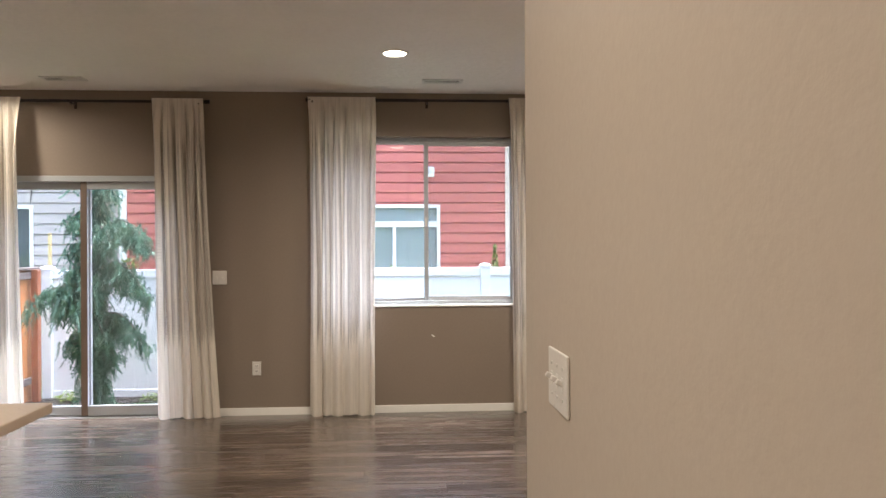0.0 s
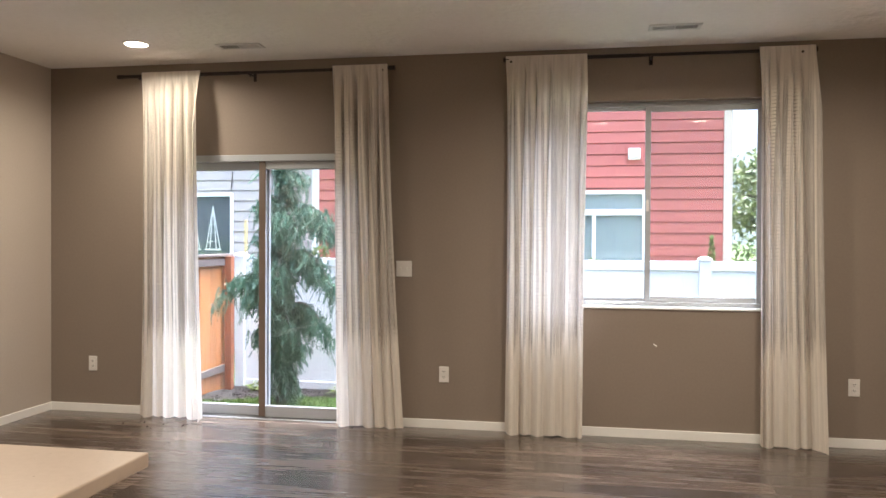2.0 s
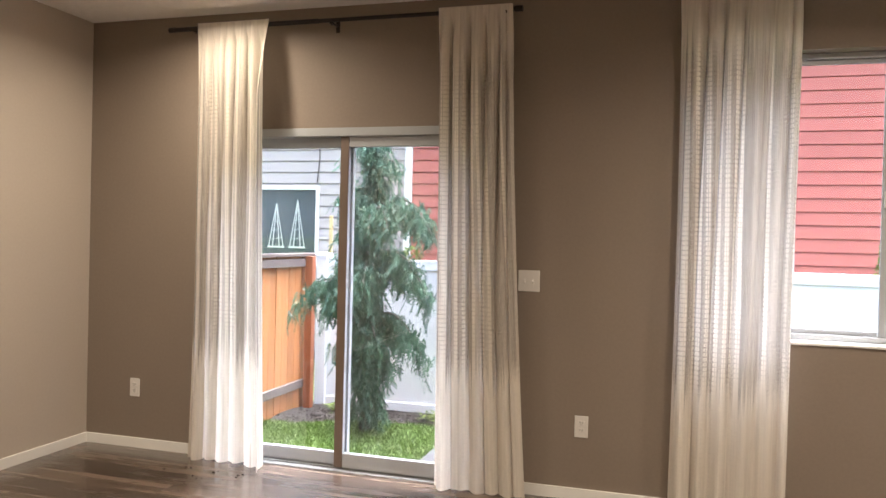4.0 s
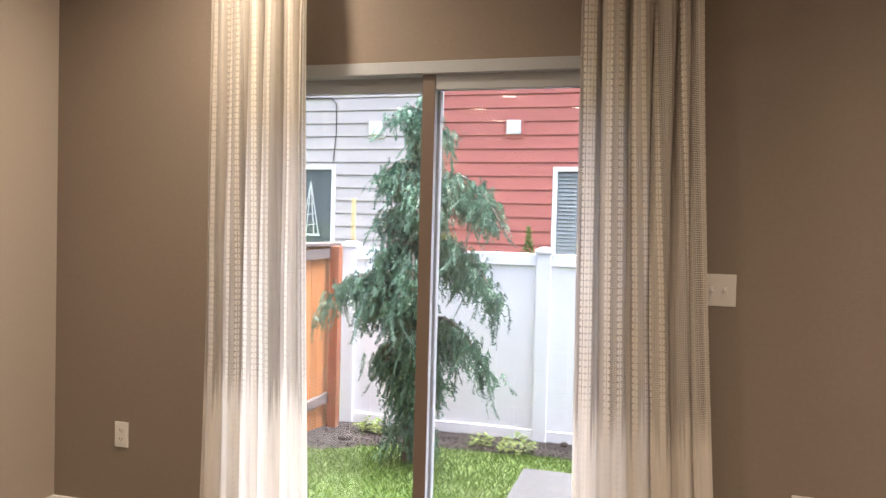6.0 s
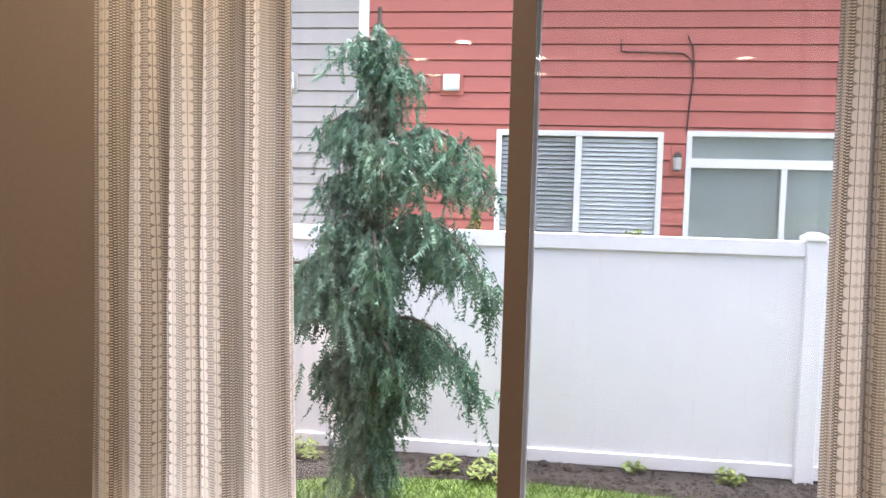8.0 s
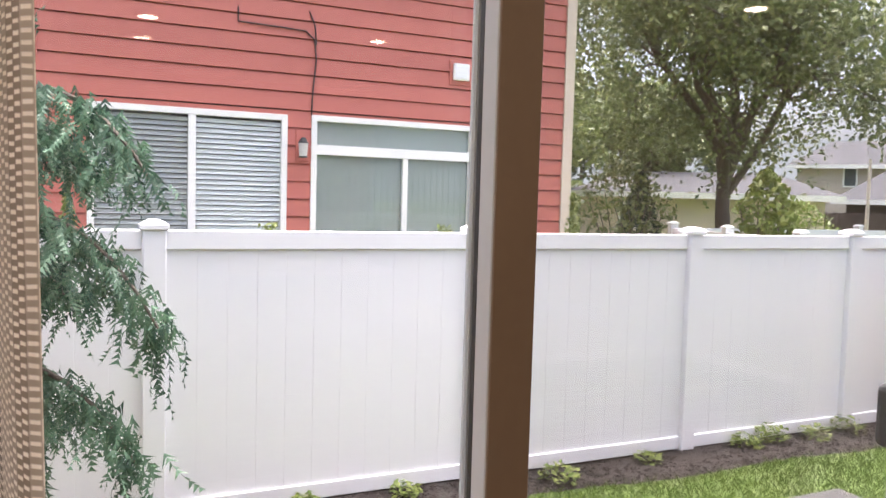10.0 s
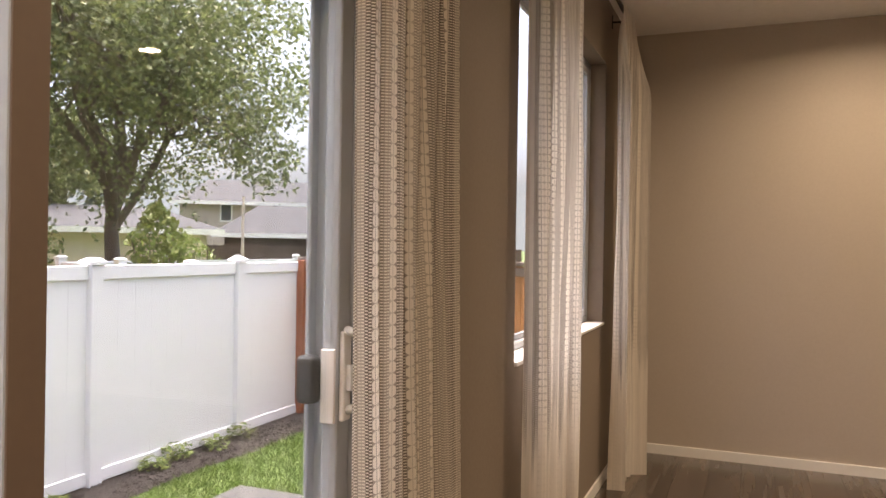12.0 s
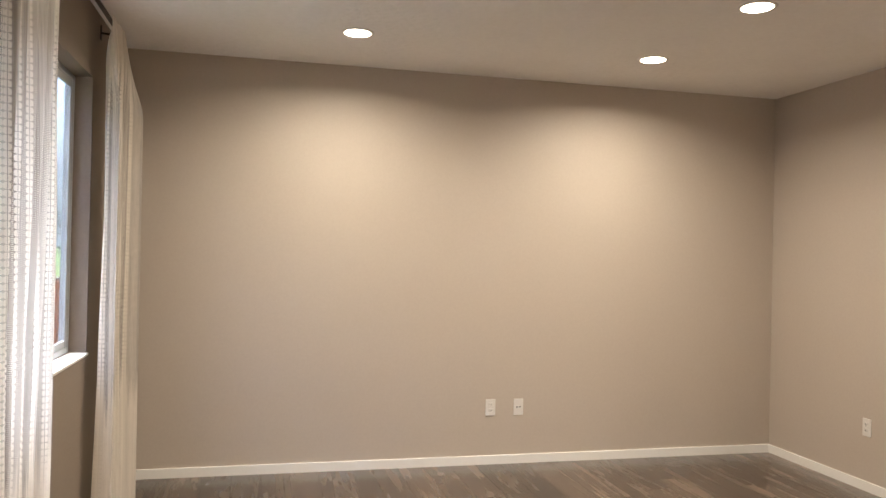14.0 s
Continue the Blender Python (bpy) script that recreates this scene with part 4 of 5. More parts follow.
def house_window(o, kind):
    x0, x1, z0, z1 = o[0] - ox, o[1] - ox, o[2] - oz, o[3] - oz
    w = part("window", ring(bmesh.new(), x0, x1, -0.03, 0.025, z0, z1, 0.06), M_TRIM, house)
    if kind == "door":
        bar = z1 - 0.35
        part("transom_bar", box(bmesh.new(), x0 + 0.06, x1 - 0.06, -0.028, 0.02, bar - 0.05, bar + 0.05, 0.003), M_TRIM, w)
        xm = x0 + 0.56 * (x1 - x0)
        part("stile", box(bmesh.new(), xm - 0.03, xm + 0.03, -0.026, 0.015, z0 + 0.06, bar - 0.05, 0.003), M_TRIM, w)
        n = 24
        wd = (x1 - x0 - 0.12) / n
        for i in range(n):
            cx = x0 + 0.06 + (i + 0.5) * wd
            bm = box(bmesh.new(), cx - wd * 0.5, cx + wd * 0.5, 0.024, 0.026, z0 + 0.06, bar - 0.05)
            bmesh.ops.rotate(bm, verts=bm.verts, cent=(cx, 0.025, 0), matrix=Matrix.Rotation(radians(6), 3, "Z"))
            part("blind_slat", bm, M_VBLIND, w)
        part("transom_shade", boxes((x0 + 0.06, x1 - 0.06, 0.022, 0.026, bar + 0.05, z1 - 0.06)), M_VBLIND, w)
        spans = ((x0 + 0.06, x1 - 0.06, bar + 0.05, z1 - 0.06), (x0 + 0.06, xm - 0.03, z0 + 0.06, bar - 0.05), (xm + 0.03, x1 - 0.06, z0 + 0.06, bar - 0.05))
    elif kind == "blinds":
        xm = (x0 + x1) / 2
        part("stile", box(bmesh.new(), xm - 0.035, xm + 0.035, -0.026, 0.015, z0 + 0.06, z1 - 0.06, 0.003), M_TRIM, w)
        for a, b, m in ((x0 + 0.06, xm - 0.035, M_BLIND), (xm + 0.035, x1 - 0.06, M_BLIND_PALE)):
            k = int((z1 - z0 - 0.12) / 0.05)
            bm = box(bmesh.new(), a, b, -0.024, 0.024, -0.001, 0.001)
            bmesh.ops.rotate(bm, verts=bm.verts, cent=(0, 0, 0), matrix=Matrix.Rotation(radians(62), 3, "X"))
            me = mesh_of("blind_slat", bm, m)
            for i in range(k):
                piece("blind_slat", me, w, (0, 0.02, z0 + 0.08 + i * 0.05))
        spans = ((x0 + 0.06, xm - 0.035, z0 + 0.06, z1 - 0.06), (xm + 0.035, x1 - 0.06, z0 + 0.06, z1 - 0.06))
    else:
        spans = ((x0 + 0.06, x1 - 0.06, z0 + 0.06, z1 - 0.06),)
    for a, b, c, d in spans:
        ob = part("pane", boxes((a, b, -0.008, -0.004, c, d)), M_GLASS, w)
        ob.visible_shadow = False
    return w


house_window(WA, "blinds")
house_window(WC, "door")
house_window(WG, "dark")


def wall_vent(x, z, body):
    t = part("dryer_vent", box(bmesh.new(), x - 0.13 - ox, x + 0.13 - ox, -0.03, 0.0, z - 0.14 - oz, z + 0.13 - oz, 0.004), body, house)
    part("hood", box(bmesh.new(), x - 0.095 - ox, x + 0.095 - ox, -0.075, -0.03, z - 0.09 - oz, z + 0.095 - oz, 0.012, 2), M_TRIM, t, "white plastic vent hood")
    for i in range(3):
        zz = z - 0.06 - oz + i * 0.055
        part("louvre", boxes((x - 0.075 - ox, x + 0.075 - ox, -0.082, -0.074, zz, zz + 0.038)), M_PVC, t)
    return t


wall_vent(-3.398, 2.695, M_RED)
wall_vent(0.872, 2.774, M_RED)
wall_vent(-5.334, 2.702, M_GREY)
lamp = part("porch_light", box(bmesh.new(), -0.947 - ox, -0.807 - ox, -0.03, 0.0, 1.720 - oz, 2.030 - oz, 0.004), M_RED, house)
bm = bmesh.new()
rod(bm, (-0.888 - ox, -0.10, 1.900 - oz), (-0.888 - ox, -0.10, 1.960 - oz), 0.055, 0.02, 12)
rod(bm, (-0.888 - ox, -0.03, 1.930 - oz), (-0.888 - ox, -0.10, 1.950 - oz), 0.012, seg=8)
rod(bm, (-0.888 - ox, -0.10, 1.755 - oz), (-0.888 - ox, -0.10, 1.770 - oz), 0.045, seg=12)
part("lantern", bm, M_GASKET, lamp, "black lantern cap")
part("shade", rod(bmesh.new(), (-0.888 - ox, -0.10, 1.770 - oz), (-0.888 - ox, -0.10, 1.900 - oz), 0.04, 0.05, 12), M_BULB, lamp, "clear glass lantern")


def cable(points, parent, r=0.008):
    bm = bmesh.new()
    for a, b in zip(points, points[1:]):
        rod(bm, (a[0] - ox, -0.03, a[1] - oz), (b[0] - ox, -0.03, b[1] - oz), r, seg=8)
    return part("cable", bm, M_CABLE, parent, "thin cable tacked to the siding")


cable([(-1.53, 3.19), (-1.53, 3.05), (-1.11, 3.04), (-0.86, 3.03), (-0.77, 2.95), (-0.75, 2.75), (-0.78, 2.45), (-0.79, 2.25), (-0.79, 2.19)], house)
cable([(-0.83, 3.23), (-0.77, 3.10), (-0.75, 2.90)], house)
cable([(-6.61, 3.15), (-6.01, 3.13), (-5.94, 3.05), (-5.93, 2.65), (-5.97, 2.25)], house, 0.008)


# string-light trees in the grey house's window
def light_tree(x, z, h):
    t = thing("window_ornament", (x, HY + 0.02, z), "slim white wire ornament tree standing in the window", "ornament", "window ornaments")
    bm = bmesh.new()
    for s in (-0.13, -0.06, 0.06, 0.13):
        rod(bm, (s, 0, 0), (0, 0, h), 0.008, seg=6)
    for k in (0.15, 0.35, 0.55, 0.75):
        rod(bm, (-0.13 * (1 - k), 0, h * k), (0.13 * (1 - k), 0, h * k + 0.03), 0.006, seg=6)
    part("wire_cone", bm, M_TRIM, t)
    bm = box(bmesh.new(), -0.15, 0.15, -0.01, 0.01, -0.03, 0.0, 0.003)
    part("stand", bm, M_TRIM, t)
    return t


light_tree(-6.33, 1.22, 0.75)
light_tree(-6.71, 1.22, 0.7)


# ---- weeping cedar ----
def tube(points, radii, seg=8):
    verts, faces = [], []
    for k, (p, r) in enumerate(zip(points, radii)):
        d = (points[min(k + 1, len(points) - 1)] - points[max(k - 1, 0)]).normalized()
        u = d.orthogonal().normalized()
        w = d.cross(u)
        for i in range(seg):
            a = 2 * math.pi * i / seg
            verts.append(p + u * r * math.cos(a) + w * r * math.sin(a))
    for k in range(len(points) - 1):
        for i in range(seg):
            a, b = k * seg + i, k * seg + (i + 1) % seg
            faces.append((a, b, b + seg, a + seg))
    return verts, faces


def merge(store, vf):
    b = len(store[0])
    store[0].extend(vf[0])
    store[1].extend([tuple(i + b for i in f) for f in vf[1]])


def frond(store, q, p, length, width):
    """A hanging spray: a thin stem with saw-edged flat twigs to both sides, one leaf island."""
    sway = Vector((q.gauss(0, 0.34), q.gauss(0, 0.34), -1)).normalized()
    side = Matrix.Rotation(q.uniform(0, 6.28), 3, sway) @ sway.orthogonal().normalized()
    curl = sway.cross(side)
    n = max(3, int(length / 0.02))
    b = len(store[0])
    bend = q.uniform(-0.25, 0.25)
    for i in range(n + 1):
        u = i / n
        c = p + sway * length * u + side * length * bend * u * u + curl * 0.012 * math.sin(5 * u + bend * 20)
        store[0].extend([c - side * 0.0012, c + side * 0.0012])
    for i in range(n):
        store[1].append((b + 2 * i, b + 2 * i + 1, b + 2 * i + 3, b + 2 * i + 2))
        k = width * (1.15 - 0.7 * i / n)
        for s in (0, 1):
            if q.random() < 0.15:
                continue
            g = k * q.uniform(0.6, 1.25)
            c = store[0][b + 2 * i + s]
            store[0].append(c + side * (2 * s - 1) * g * 0.8 + sway * g * 1.1 + curl * q.gauss(0, 0.008))
            e = len(store[0]) - 1
            mid = c.lerp(store[0][b + 2 * i + 2 + s], 0.8)
            store[0].append(mid)
            store[1].append((b + 2 * i + s, e + 1, e))


def weeping_cedar(x, y, z, height):
    q = random.Random(77)
    t = thing("weeping_cedar_tree", (x, y, z), "slender weeping cedar with drooping blue-green sprays", "tree")
    wood, leaves = ([], []), ([], [])
    trunk = [Vector((0.02 * math.sin(k * 0.9) + (0.07 * max(0, k - 8) / 4), 0.02 * math.cos(k * 1.3), height * k / 12)) for k in range(13)]
    merge(wood, tube(trunk, [0.055 * (1 - k / 13.5) + 0.006 for k in range(13)], 10))
    # long arching limbs that droop: height, heading (0 is +x), reach
    limbs = [(0.46, 178, 0.80), (0.50, 192, 0.45), (0.72, -25, 0.84), (0.55, -35, 1.0), (0.36, -30, 0.86), (0.78, 182, 0.34), (0.66, 186, 0.30), (0.30, 165, 0.32),
             (0.60, 90, 0.3), (0.45, 270, 0.34), (0.88, 12, 0.24), (0.93, 200, 0.2), (0.26, 340, 0.32), (0.58, 230, 0.3), (0.36, 60, 0.3), (0.68, 300, 0.3), (0.80, 110, 0.22)]
    for i in range(26):
        hf = q.uniform(0.12, 0.95)
        limbs.append((hf, q.uniform(0, 360), q.uniform(0.10, 0.27) * (1.1 - 0.8 * hf)))
    for hf, head, reach in list(limbs):
        if reach > 0.3:
            for s in (-38, -20, 22, 40):
                limbs.append((hf - 0.015, head + s + q.uniform(-8, 8), reach * q.uniform(0.45, 0.7)))
    for hf, head, reach in limbs:
        k = hf * 12
        i0 = int(k)
        base = trunk[i0].lerp(trunk[min(12, i0 + 1)], k - i0)
        d = Vector((math.cos(radians(head)), math.sin(radians(head)), 0))
        pts = []
        for s in range(9):
            u = s / 8
            pts.append(base + d * reach * (u ** 0.9) + Vector((0, 0, reach * (0.30 * math.sin(u * 2.2) - 0.55 * u * u))) + Vector((0, 0.03 * math.sin(u * 5 + head), 0)))
        merge(wood, tube(pts, [0.016 * (1 - s / 9) + 0.003 for s in range(9)], 6))
        count = int(24 + reach * 175)
        for _ in range(count):
            u = q.uniform(0.12, 1.0) ** 0.8
            f = u * 8
            a = int(min(7, f))
            p = pts[a].lerp(pts[a + 1], f - a) + Vector((q.gauss(0, 0.045), q.gauss(0, 0.055), q.gauss(0, 0.02)))
            length = q.uniform(0.05, 0.27) * (1.2 - 0.35 * u)
            if q.random() < 0.12:
                length *= 1.5
            frond(leaves, q, p, min(length, p.z - 0.03), q.uniform(0.022, 0.045))
        end = pts[-1]
        frond(leaves, q, end, min(0.3, end.z - 0.02), 0.035)
    for _ in range(950):
        hf = q.uniform(0.05, 0.97)
        k = hf * 12
        i0 = int(k)
        p = trunk[i0].lerp(trunk[min(12, i0 + 1)], k - i0)
        r = 0.22 * (1 - hf) ** 0.9 + 0.012
        a = q.uniform(0, 6.28)
        p = p + Vector((math.cos(a), math.sin(a), 0)) * r * q.random() ** 0.6
        frond(leaves, q, p, min(q.uniform(0.12, 0.4) * (1.15 - 0.6 * hf), p.z - 0.02), q.uniform(0.022, 0.045))
    ob = new("trunk", raw_mesh("trunk", wood[0], wood[1], M_BARK, True))
    ob.parent = t
    ob = new("crown", raw_mesh("crown", leaves[0], leaves[1], M_CEDAR_LEAF))
    ob.parent = t
    return t


weeping_cedar(-3.36, 2.85, ground_height(-3.36, 2.85) - 0.02, 3.02)


# ---- trees beyond the fence ----
def broad_tree(name, x, y, height, spread, clusters, per, leaf, seed, label, material, low=0.25, trunk_r=0.28, group=""):
    q = random.Random(seed)
    t = thing(name, (x, y, -0.6), label, "tree", group)
    wood, leaves = ([], []), ([], [])
    fork = height * 0.24
    merge(wood, tube([Vector((0.05 * math.sin(k), 0, fork * k / 5)) for k in range(6)], [trunk_r * (1.25 - 0.08 * k) for k in range(6)], 12))
    tips = []
    for i in range(9):
        a = 2 * math.pi * i / 9 + q.uniform(-0.3, 0.3)
        up = q.uniform(0.45, 1.0)
        out = spread * q.uniform(0.45, 0.9) * (1.15 - 0.6 * up)
        p0 = Vector((0, 0, fork * q.uniform(0.8, 1.0)))
        p3 = Vector((math.cos(a) * out, math.sin(a) * out, fork + (height - fork) * up * 0.9))
        pts = []
        for s in range(8):
            u = s / 7
            pts.append(p0.lerp(p3, u) + Vector((0, 0, 0.5 * math.sin(u * 3.1))) + Vector((noise.noise((u * 3, i, seed)), noise.noise((u * 3, i + 9, seed)), 0)) * 0.35)
        merge(wood, tube(pts, [trunk_r * 0.5 * (1 - s / 8.5) + 0.015 for s in range(8)], 7))
        for s in range(3, 8):
            for _ in range(3):
                dv = Vector((q.gauss(0, 1), q.gauss(0, 1), q.gauss(0.1, 0.6))).normalized() * spread * q.uniform(0.15, 0.4)
                e = pts[s] + dv
                merge(wood, tube([pts[s], pts[s] + dv * 0.5 + Vector((0, 0, 0.12)), e], [0.035, 0.02, 0.006], 4))
                tips.append(e)
    for _ in range(clusters):
        if q.random() < 0.55:
            c = q.choice(tips) + Vector((q.gauss(0, 0.4), q.gauss(0, 0.4), q.gauss(0, 0.35)))
        else:
            a, b = q.uniform(0, 6.28), q.uniform(-1, 1)
            r = q.random() ** 0.4
            c = Vector((math.cos(a) * spread * r * math.sqrt(1 - b * b), math.sin(a) * spread * r * math.sqrt(1 - b * b), height * (0.5 + low) * 0.5 + height * 0.25 + b * height * (0.75 - low) * 0.5 * r + height * 0.05))
            c += Vector((noise.noise(c * 0.6), noise.noise(c * 0.6 + Vector((7, 0, 0))), noise.noise(c * 0.6 + Vector((0, 7, 0))))) * 0.9
        if c.z < height * low * 0.9:
            continue
        for _ in range(per):
            p = c + Vector((q.gauss(0, 0.28), q.gauss(0, 0.28), q.gauss(0, 0.2)))
            n = Vector((q.gauss(0, 1), q.gauss(0, 1), q.gauss(0.7, 0.7))).normalized()
            u = Matrix.Rotation(q.uniform(0, 6.28), 3, n) @ n.orthogonal().normalized()
            w = n.cross(u)
            s = leaf * q.uniform(0.6, 1.3)
            b = len(leaves[0])
            leaves[0].extend([p - u * s, p + w * s * 0.62 + n * s * 0.15, p + u * s, p - w * s * 0.62 + n * s * 0.15])
            leaves[1].append((b, b + 1, b + 2, b + 3))
    ob = new("trunk", raw_mesh("trunk", wood[0], wood[1], M_BARK, True))
    ob.parent = t
    ob = new("crown", raw_mesh("crown", leaves[0], leaves[1], material))
    ob.parent = t
    return t


broad_tree("maple_tree", 9.75, 12.15, 10.4, 5.6, 1500, 46, 0.06, 5, "large leafy maple tree with a forked grey trunk", M_MAPLE_LEAF, 0.10, 0.16)
broad_tree("garden_tree", 22.0, 30.0, 9.0, 4.5, 420, 20, 0.18, 9, "leafy green tree in a neighbouring garden", M_MAPLE_LEAF, 0.2, group="far trees")
broad_tree("garden_tree", 12.0, 26.0, 8.0, 4.5, 420, 20, 0.18, 10, "leafy green tree in a neighbouring garden", M_MAPLE_LEAF, 0.15, group="far trees")
broad_tree("garden_tree", 7.5, 21.0, 6.0, 3.0, 360, 20, 0.14, 12, "leafy green tree in a neighbouring garden", M_MAPLE_LEAF, 0.12, group="far trees")


def shrub(x, y, h, r, seed, material, label, n=1500, leaf=0.05, z=-0.6, cone=False, vase=False):
    q = random.Random(seed)
    t = thing("shrub", (x, y, z), label, "shrub", "garden shrubs")
    verts, faces = [], []
    wood = ([], [])
    for i in range(7):
        a = 2 * math.pi * i / 7
        merge(wood, tube([Vector((0, 0, 0)), Vector((math.cos(a) * r * 0.3, math.sin(a) * r * 0.3, h * 0.4)), Vector((math.cos(a) * r * 0.7, math.sin(a) * r * 0.7, h * 0.8))], [0.03, 0.02, 0.008], 5))
    for _ in range(n):
        k = q.random()
        prof = (1 - k) * 0.95 + 0.05 if cone else 0.35 + 0.75 * math.sin(min(1, k * 1.05 + 0.12) * 2.6) * (1 if k < 0.75 else (1 - k) * 4)
        if vase:
            prof = 0.18 + 1.1 * k ** 1.3 if k < 0.72 else 0.9 * (1 - k) * 3.2 + 0.1
        a = q.uniform(0, 6.28)
        d = r * max(0.03, prof) * q.random() ** 0.4 * (1 + 0.25 * noise.noise((math.cos(a) * 2, math.sin(a) * 2, k * 4 + seed)))
        p = Vector((math.cos(a) * d, math.sin(a) * d, 0.1 * h + k * h * 0.92))
        nrm = Vector((q.gauss(0, 1), q.gauss(0, 1), q.gauss(0.4, 0.8))).normalized()
        u = Matrix.Rotation(q.uniform(0, 6.28), 3, nrm) @ nrm.orthogonal().normalized()
        w = nrm.cross(u)
        s = leaf * q.uniform(0.6, 1.3)
        b = len(verts)
        verts += [p - u * s, p + w * s * 0.5, p + u * s, p - w * s * 0.5]
        faces.append((b, b + 1, b + 2, b + 3))
    ob = new("stems", raw_mesh("stems", wood[0], wood[1], M_BARK, True))
    ob.parent = t
    ob = new("foliage", raw_mesh("foliage", verts, faces, material))
    ob.parent = t
    return t


shrub(7.05, 8.45, 2.55, 0.62, 3, M_SHRUB_LEAF, "vase-shaped yellow-green garden shrub", 2300, 0.065, vase=True)
shrub(1.95, 6.35, 2.05, 0.28, 4, M_SHRUB_LEAF, "young bright green columnar shrub against the red house", 900, 0.03, cone=True)
shrub(-3.0, 6.1, 1.95, 0.3, 6, M_SHRUB_LEAF, "young bright green columnar shrub against the red house", 900, 0.03, cone=True)
shrub(-4.05, 6.2, 1.85, 0.35, 7, M_SHRUB_LEAF, "green shrub growing behind the white fence", 900, 0.035)
shrub(-1.45, 5.9, 1.70, 0.22, 8, M_SHRUB_LEAF, "green shrub growing behind the white fence", 500, 0.03)
shrub(0.25, 6.0, 1.70, 0.2, 9, M_SHRUB_LEAF, "green shrub growing behind the white fence", 500, 0.03)
shrub(8.3, 13.2, 2.7, 0.9, 13, M_DARK_LEAF, "dense dark blue-green conifer shrub", 2200, 0.07, cone=True)
shrub(6.9, 12.0, 2.8, 1.05, 14, M_MAPLE_LEAF, "rounded green garden shrub", 1600, 0.07)
shrub(17.5, 17.0, 2.2, 1.1, 15, M_SHRUB_LEAF, "rounded green garden shrub", 1200, 0.09)

for i, (x, y) in enumerate(((14, 34), (18, 36), (22, 37), (26, 36), (10, 36), (5, 38), (0, 39), (-5, 38))):
    shrub(x, y, 3.6 + 0.5 * math.sin(i * 2), 2.4, 30 + i, M_MAPLE_LEAF, "broad green hedge shrub at the end of the gardens", 900, 0.17)

# ---- fence of the next garden ----
fence2 = thing("garden_fence", (6.5, 10.0, GZ), "low white vinyl fence of the next garden", "fence")
fence2.rotation_euler = (0, 0, math.atan2(-5.2, -1.3))
L2 = math.hypot(5.2, 1.3)
for i in range(4):
    p = piece("post", pm, fence2, (i * L2 / 3, 0, 0), scale=(1, 1, 0.955))
    piece("cap", cm, p, (0, 0, 1.71))
for i in range(3):
    a = i * L2 / 3
    part("top_rail", box(bmesh.new(), a + 0.06, a + L2 / 3 - 0.06, -0.03, 0.03, 1.45, 1.57, 0.005), M_PVC, fence2)
    part("infill", box(bmesh.new(), a + 0.06, a + L2 / 3 - 0.06, -0.012, 0.012, 0.05, 1.45), M_PVC, fence2)
fence3 = thing("garden_fence", (6.5, 10.0, GZ), "low white vinyl fence of the next garden", "fence")
for i in range(6):
    p = piece("post", pm, fence3, (0.1 + i * 2.4, 0.1, 0), scale=(1, 1, 0.955))
    piece("cap", cm, p, (0, 0, 1.71))
for i in range(5):
    part("top_rail", box(bmesh.new(), 0.16 + i * 2.4, 2.44 + i * 2.4, 0.07, 0.13, 1.45, 1.57, 0.005), M_PVC, fence3)
    part("infill", box(bmesh.new(), 0.16 + i * 2.4, 2.44 + i * 2.4, 0.088, 0.112, 0.05, 1.45), M_PVC, fence3)


# ---- far houses ----
def far_house(name, x, y, turn, w, d, h, rise, wall, label, windows=()):
    t = thing(name, (x, y, -0.6), label, "house", "far houses")
    t.rotation_euler = (0, 0, radians(turn))
    part("wall", boxes((-w / 2, w / 2, 0, d, 0, h)), wall, t)
    bm = bmesh.new()
    o = 0.6
    v = [bm.verts.new(c) for c in ((-w / 2 - o, -o, h - 0.1), (w / 2 + o, -o, h - 0.1), (w / 2 + o, d + o, h - 0.1), (-w / 2 - o, d + o, h - 0.1), (-w / 2 + 1.5, d / 2, h + rise), (w / 2 - 1.5, d / 2, h + rise))]
    for f in ((0, 1, 5, 4), (2, 3, 4, 5), (0, 4, 3), (1, 2, 5), (0, 3, 2, 1)):
        bm.faces.new([v[i] for i in f])
    part("roof", bm, M_SHINGLE, t)
    part("fascia", boxes((-w / 2 - o, w / 2 + o, -o - 0.05, -o, h - 0.3, h - 0.08)), M_TRIM, t)
    for a, b, c, e in windows:
        win = part("window", ring(bmesh.new(), a, b, -0.06, 0.02, c, e, 0.1), M_TRIM, t)
        # opaque pane, the room's darkness is put into its colour
        part("pane", boxes((a + 0.1, b - 0.1, -0.03, -0.01, c + 0.1, e - 0.1)), M_ROOM_GLOOM, win)
    return t


far_house("bungalow", 18.5, 22.5, -42, 9, 8, 2.6, 0.9, M_CREAM, "low cream bungalow under a grey shingle roof", ((-3, -1.8, 1.0, 2.1),))
far_house("two_storey_house", 41, 27, -55, 16, 9, 4.8, 1.7, M_PALE, "pale two-storey house under a grey shingle roof", ((-5.5, -4.7, 3.4, 4.6), (0, 1.2, 3.4, 4.6)))
far_house("garage", 33, 18.5, -58, 14, 6, 2.6, 1.5, M_BROWN, "low brown garage under a grey shingle roof")
far_house("bungalow", 2, 46, 0, 14, 8, 2.9, 1.8, M_CREAM, "low cream bungalow under a grey shingle roof", ((-3, -1.8, 1.0, 2.1),))

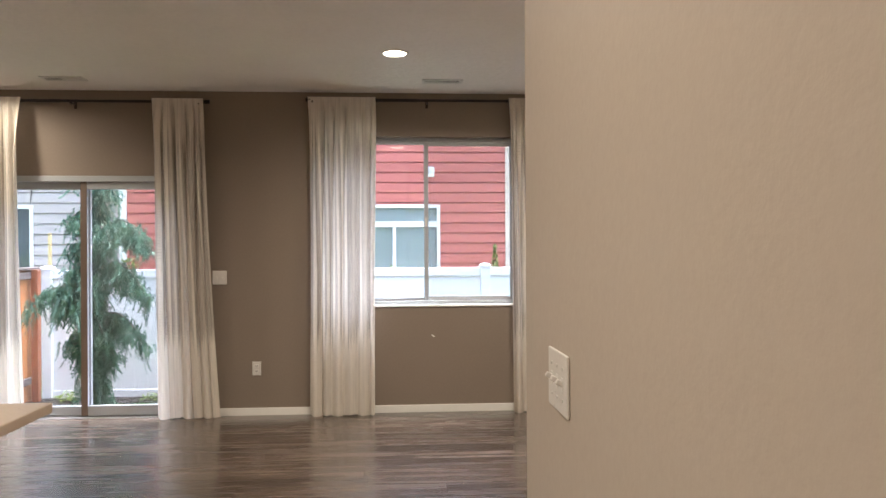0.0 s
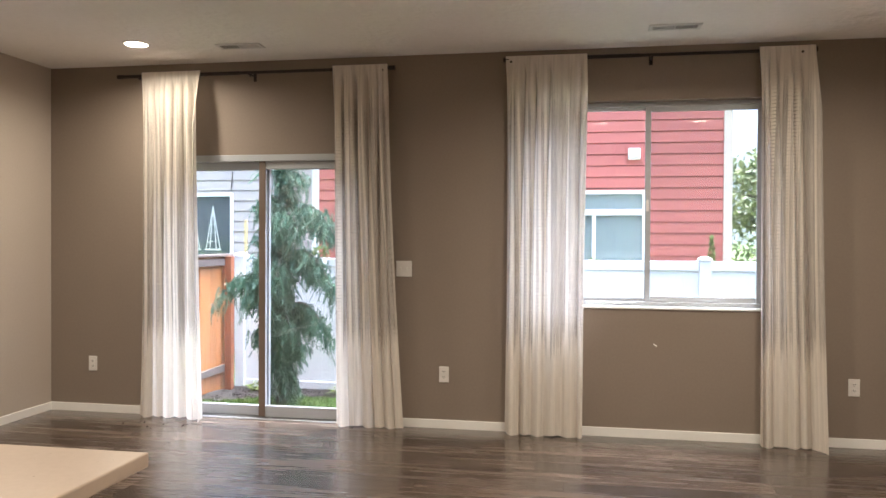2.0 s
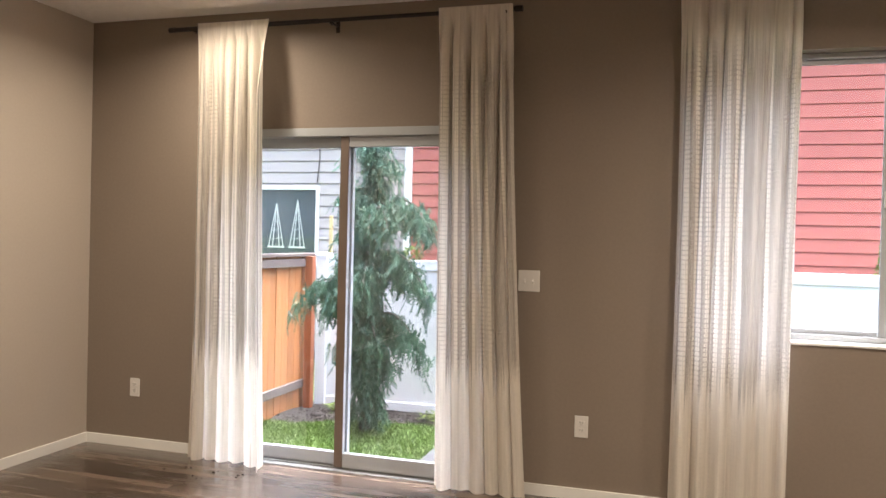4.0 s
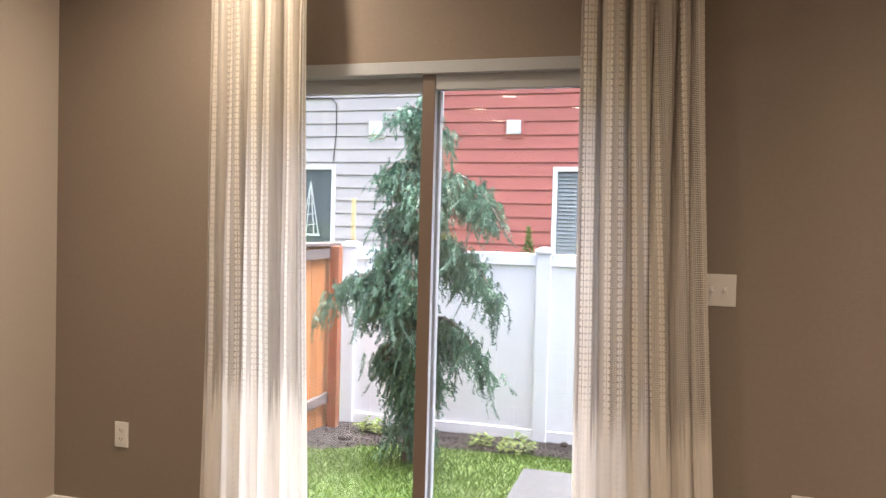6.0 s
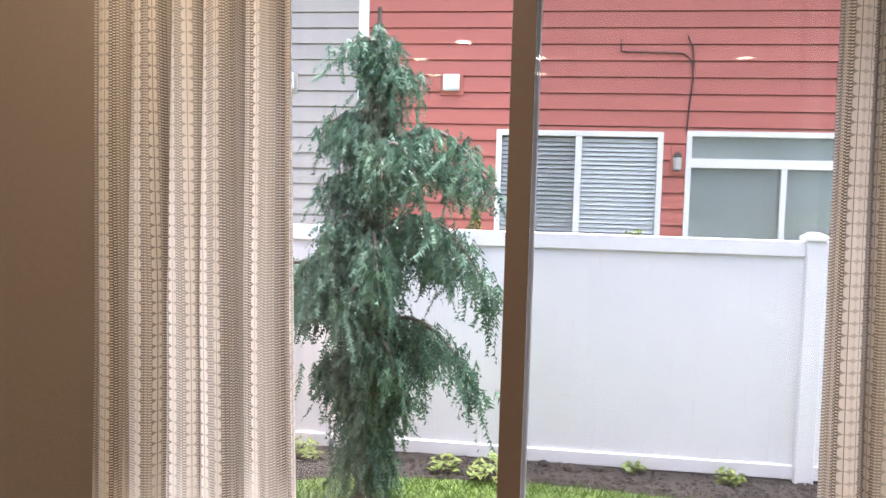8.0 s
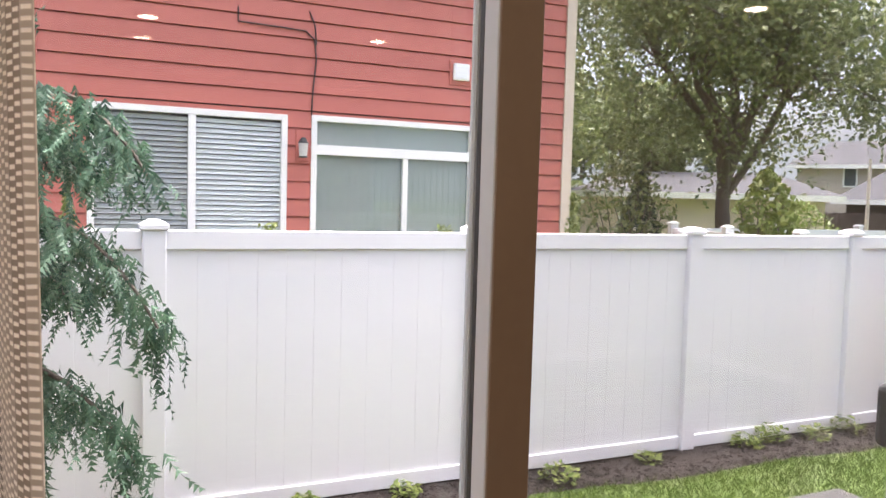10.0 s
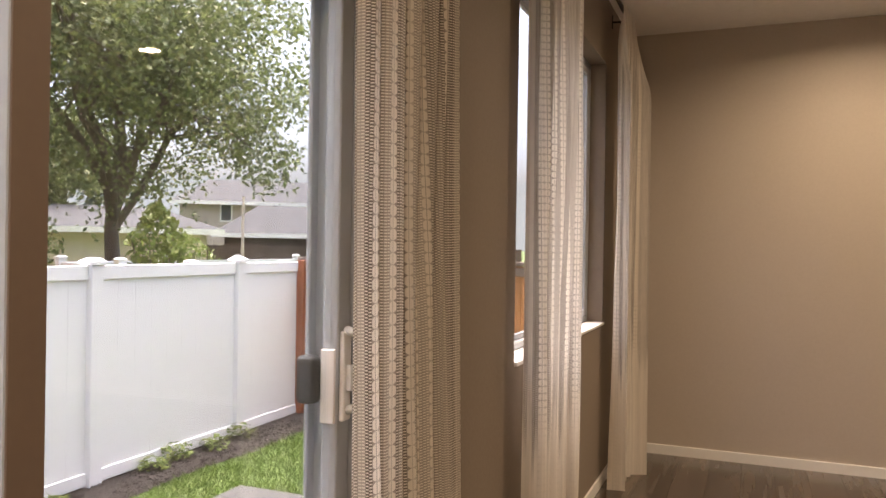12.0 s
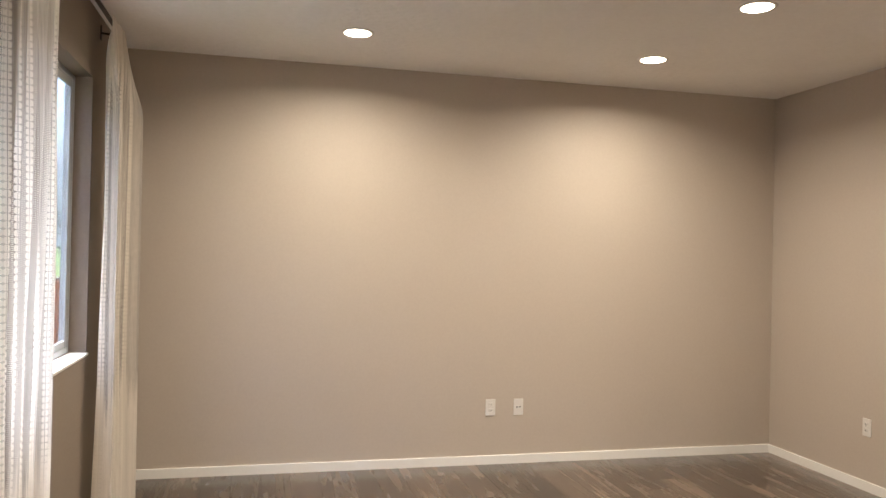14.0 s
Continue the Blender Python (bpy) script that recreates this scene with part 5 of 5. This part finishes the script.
bf = thing("board_fence", (30, 16.8, -0.6), "weathered brown board fence behind the gardens", "fence")
bf.rotation_euler = (0, 0, radians(-58))
me = mesh_of("board", box(bmesh.new(), -0.09, 0.09, -0.012, 0.012, 0, 1.9), M_BROWN)
for i in range(90):
    piece("board", me, bf, (-9 + i * 0.19, 0, 0.02 * math.sin(i * 3)))
bm = bmesh.new()
rod(bm, (0, 0, 0), (0, 0, 3.7), 0.07, 0.05, 12)
pole = tagged(new("utility_pole", mesh_of("utility_pole", bm, M_PALE)), "thin grey metal lamp pole in the street", "pole")
pole.location = (20.3, 16.6, -0.6)


def far_conifer(x, y, h, seed):
    q = random.Random(seed)
    t = thing("conifer", (x, y, -0.6), "tall dark conifer on the skyline", "tree", "skyline conifers")
    ob = new("trunk", raw_mesh("trunk", *tube([Vector((0, 0, 0)), Vector((0, 0, h))], [0.25, 0.03], 8), M_BARK, True))
    ob.parent = t
    verts, faces = [], []
    for _ in range(700):
        k = q.random() ** 0.8
        a = q.uniform(0, 6.28)
        d = h * 0.2 * (1 - k) * q.uniform(0.4, 1.1)
        p = Vector((math.cos(a) * d, math.sin(a) * d, h * (0.1 + 0.9 * k)))
        o = Vector((math.cos(a), math.sin(a), -0.5)) * h * 0.045
        s = Vector((-math.sin(a), math.cos(a), 0)) * h * 0.022
        b = len(verts)
        verts += [p - s, p + s, p + o + s * 0.3, p + o - s * 0.3]
        faces.append((b, b + 1, b + 2, b + 3))
    ob = new("crown", raw_mesh("crown", verts, faces, M_DARK_LEAF))
    ob.parent = t
    return t


for i, (x, y, h) in enumerate(((62, 32, 11), (66, 30, 9), (70, 29, 12), (74, 26, 10), (58, 40, 9), (50, 55, 12), (40, 62, 11), (30, 66, 12), (20, 70, 11), (80, 20, 11))):
    far_conifer(x, y, h, 60 + i)

# ---- floor planks ----
PW, PL = 0.182, 1.22
bm = box(bmesh.new(), 0, PL - 0.0015, 0, PW - 0.0015, -0.006, 0.0)
full = mesh_of("plank", bm, M_PLANK)
y = 0.0
rnd = random.Random(2)
while y > YB:
    x0, x1 = XL, XR if y > YS + 0.001 else XP
    start = x0 - PL * rnd.uniform(0.05, 0.95)
    while start < x1:
        a, b = max(start, x0), min(start + PL, x1)
        if b - a > 0.01:
            w = min(PW, y - YB)
            piece("plank", full, floor, (a, y - w, FZ), scale=((b - a) / PL, w / PW, 1))
        start += PL
    y -= PW
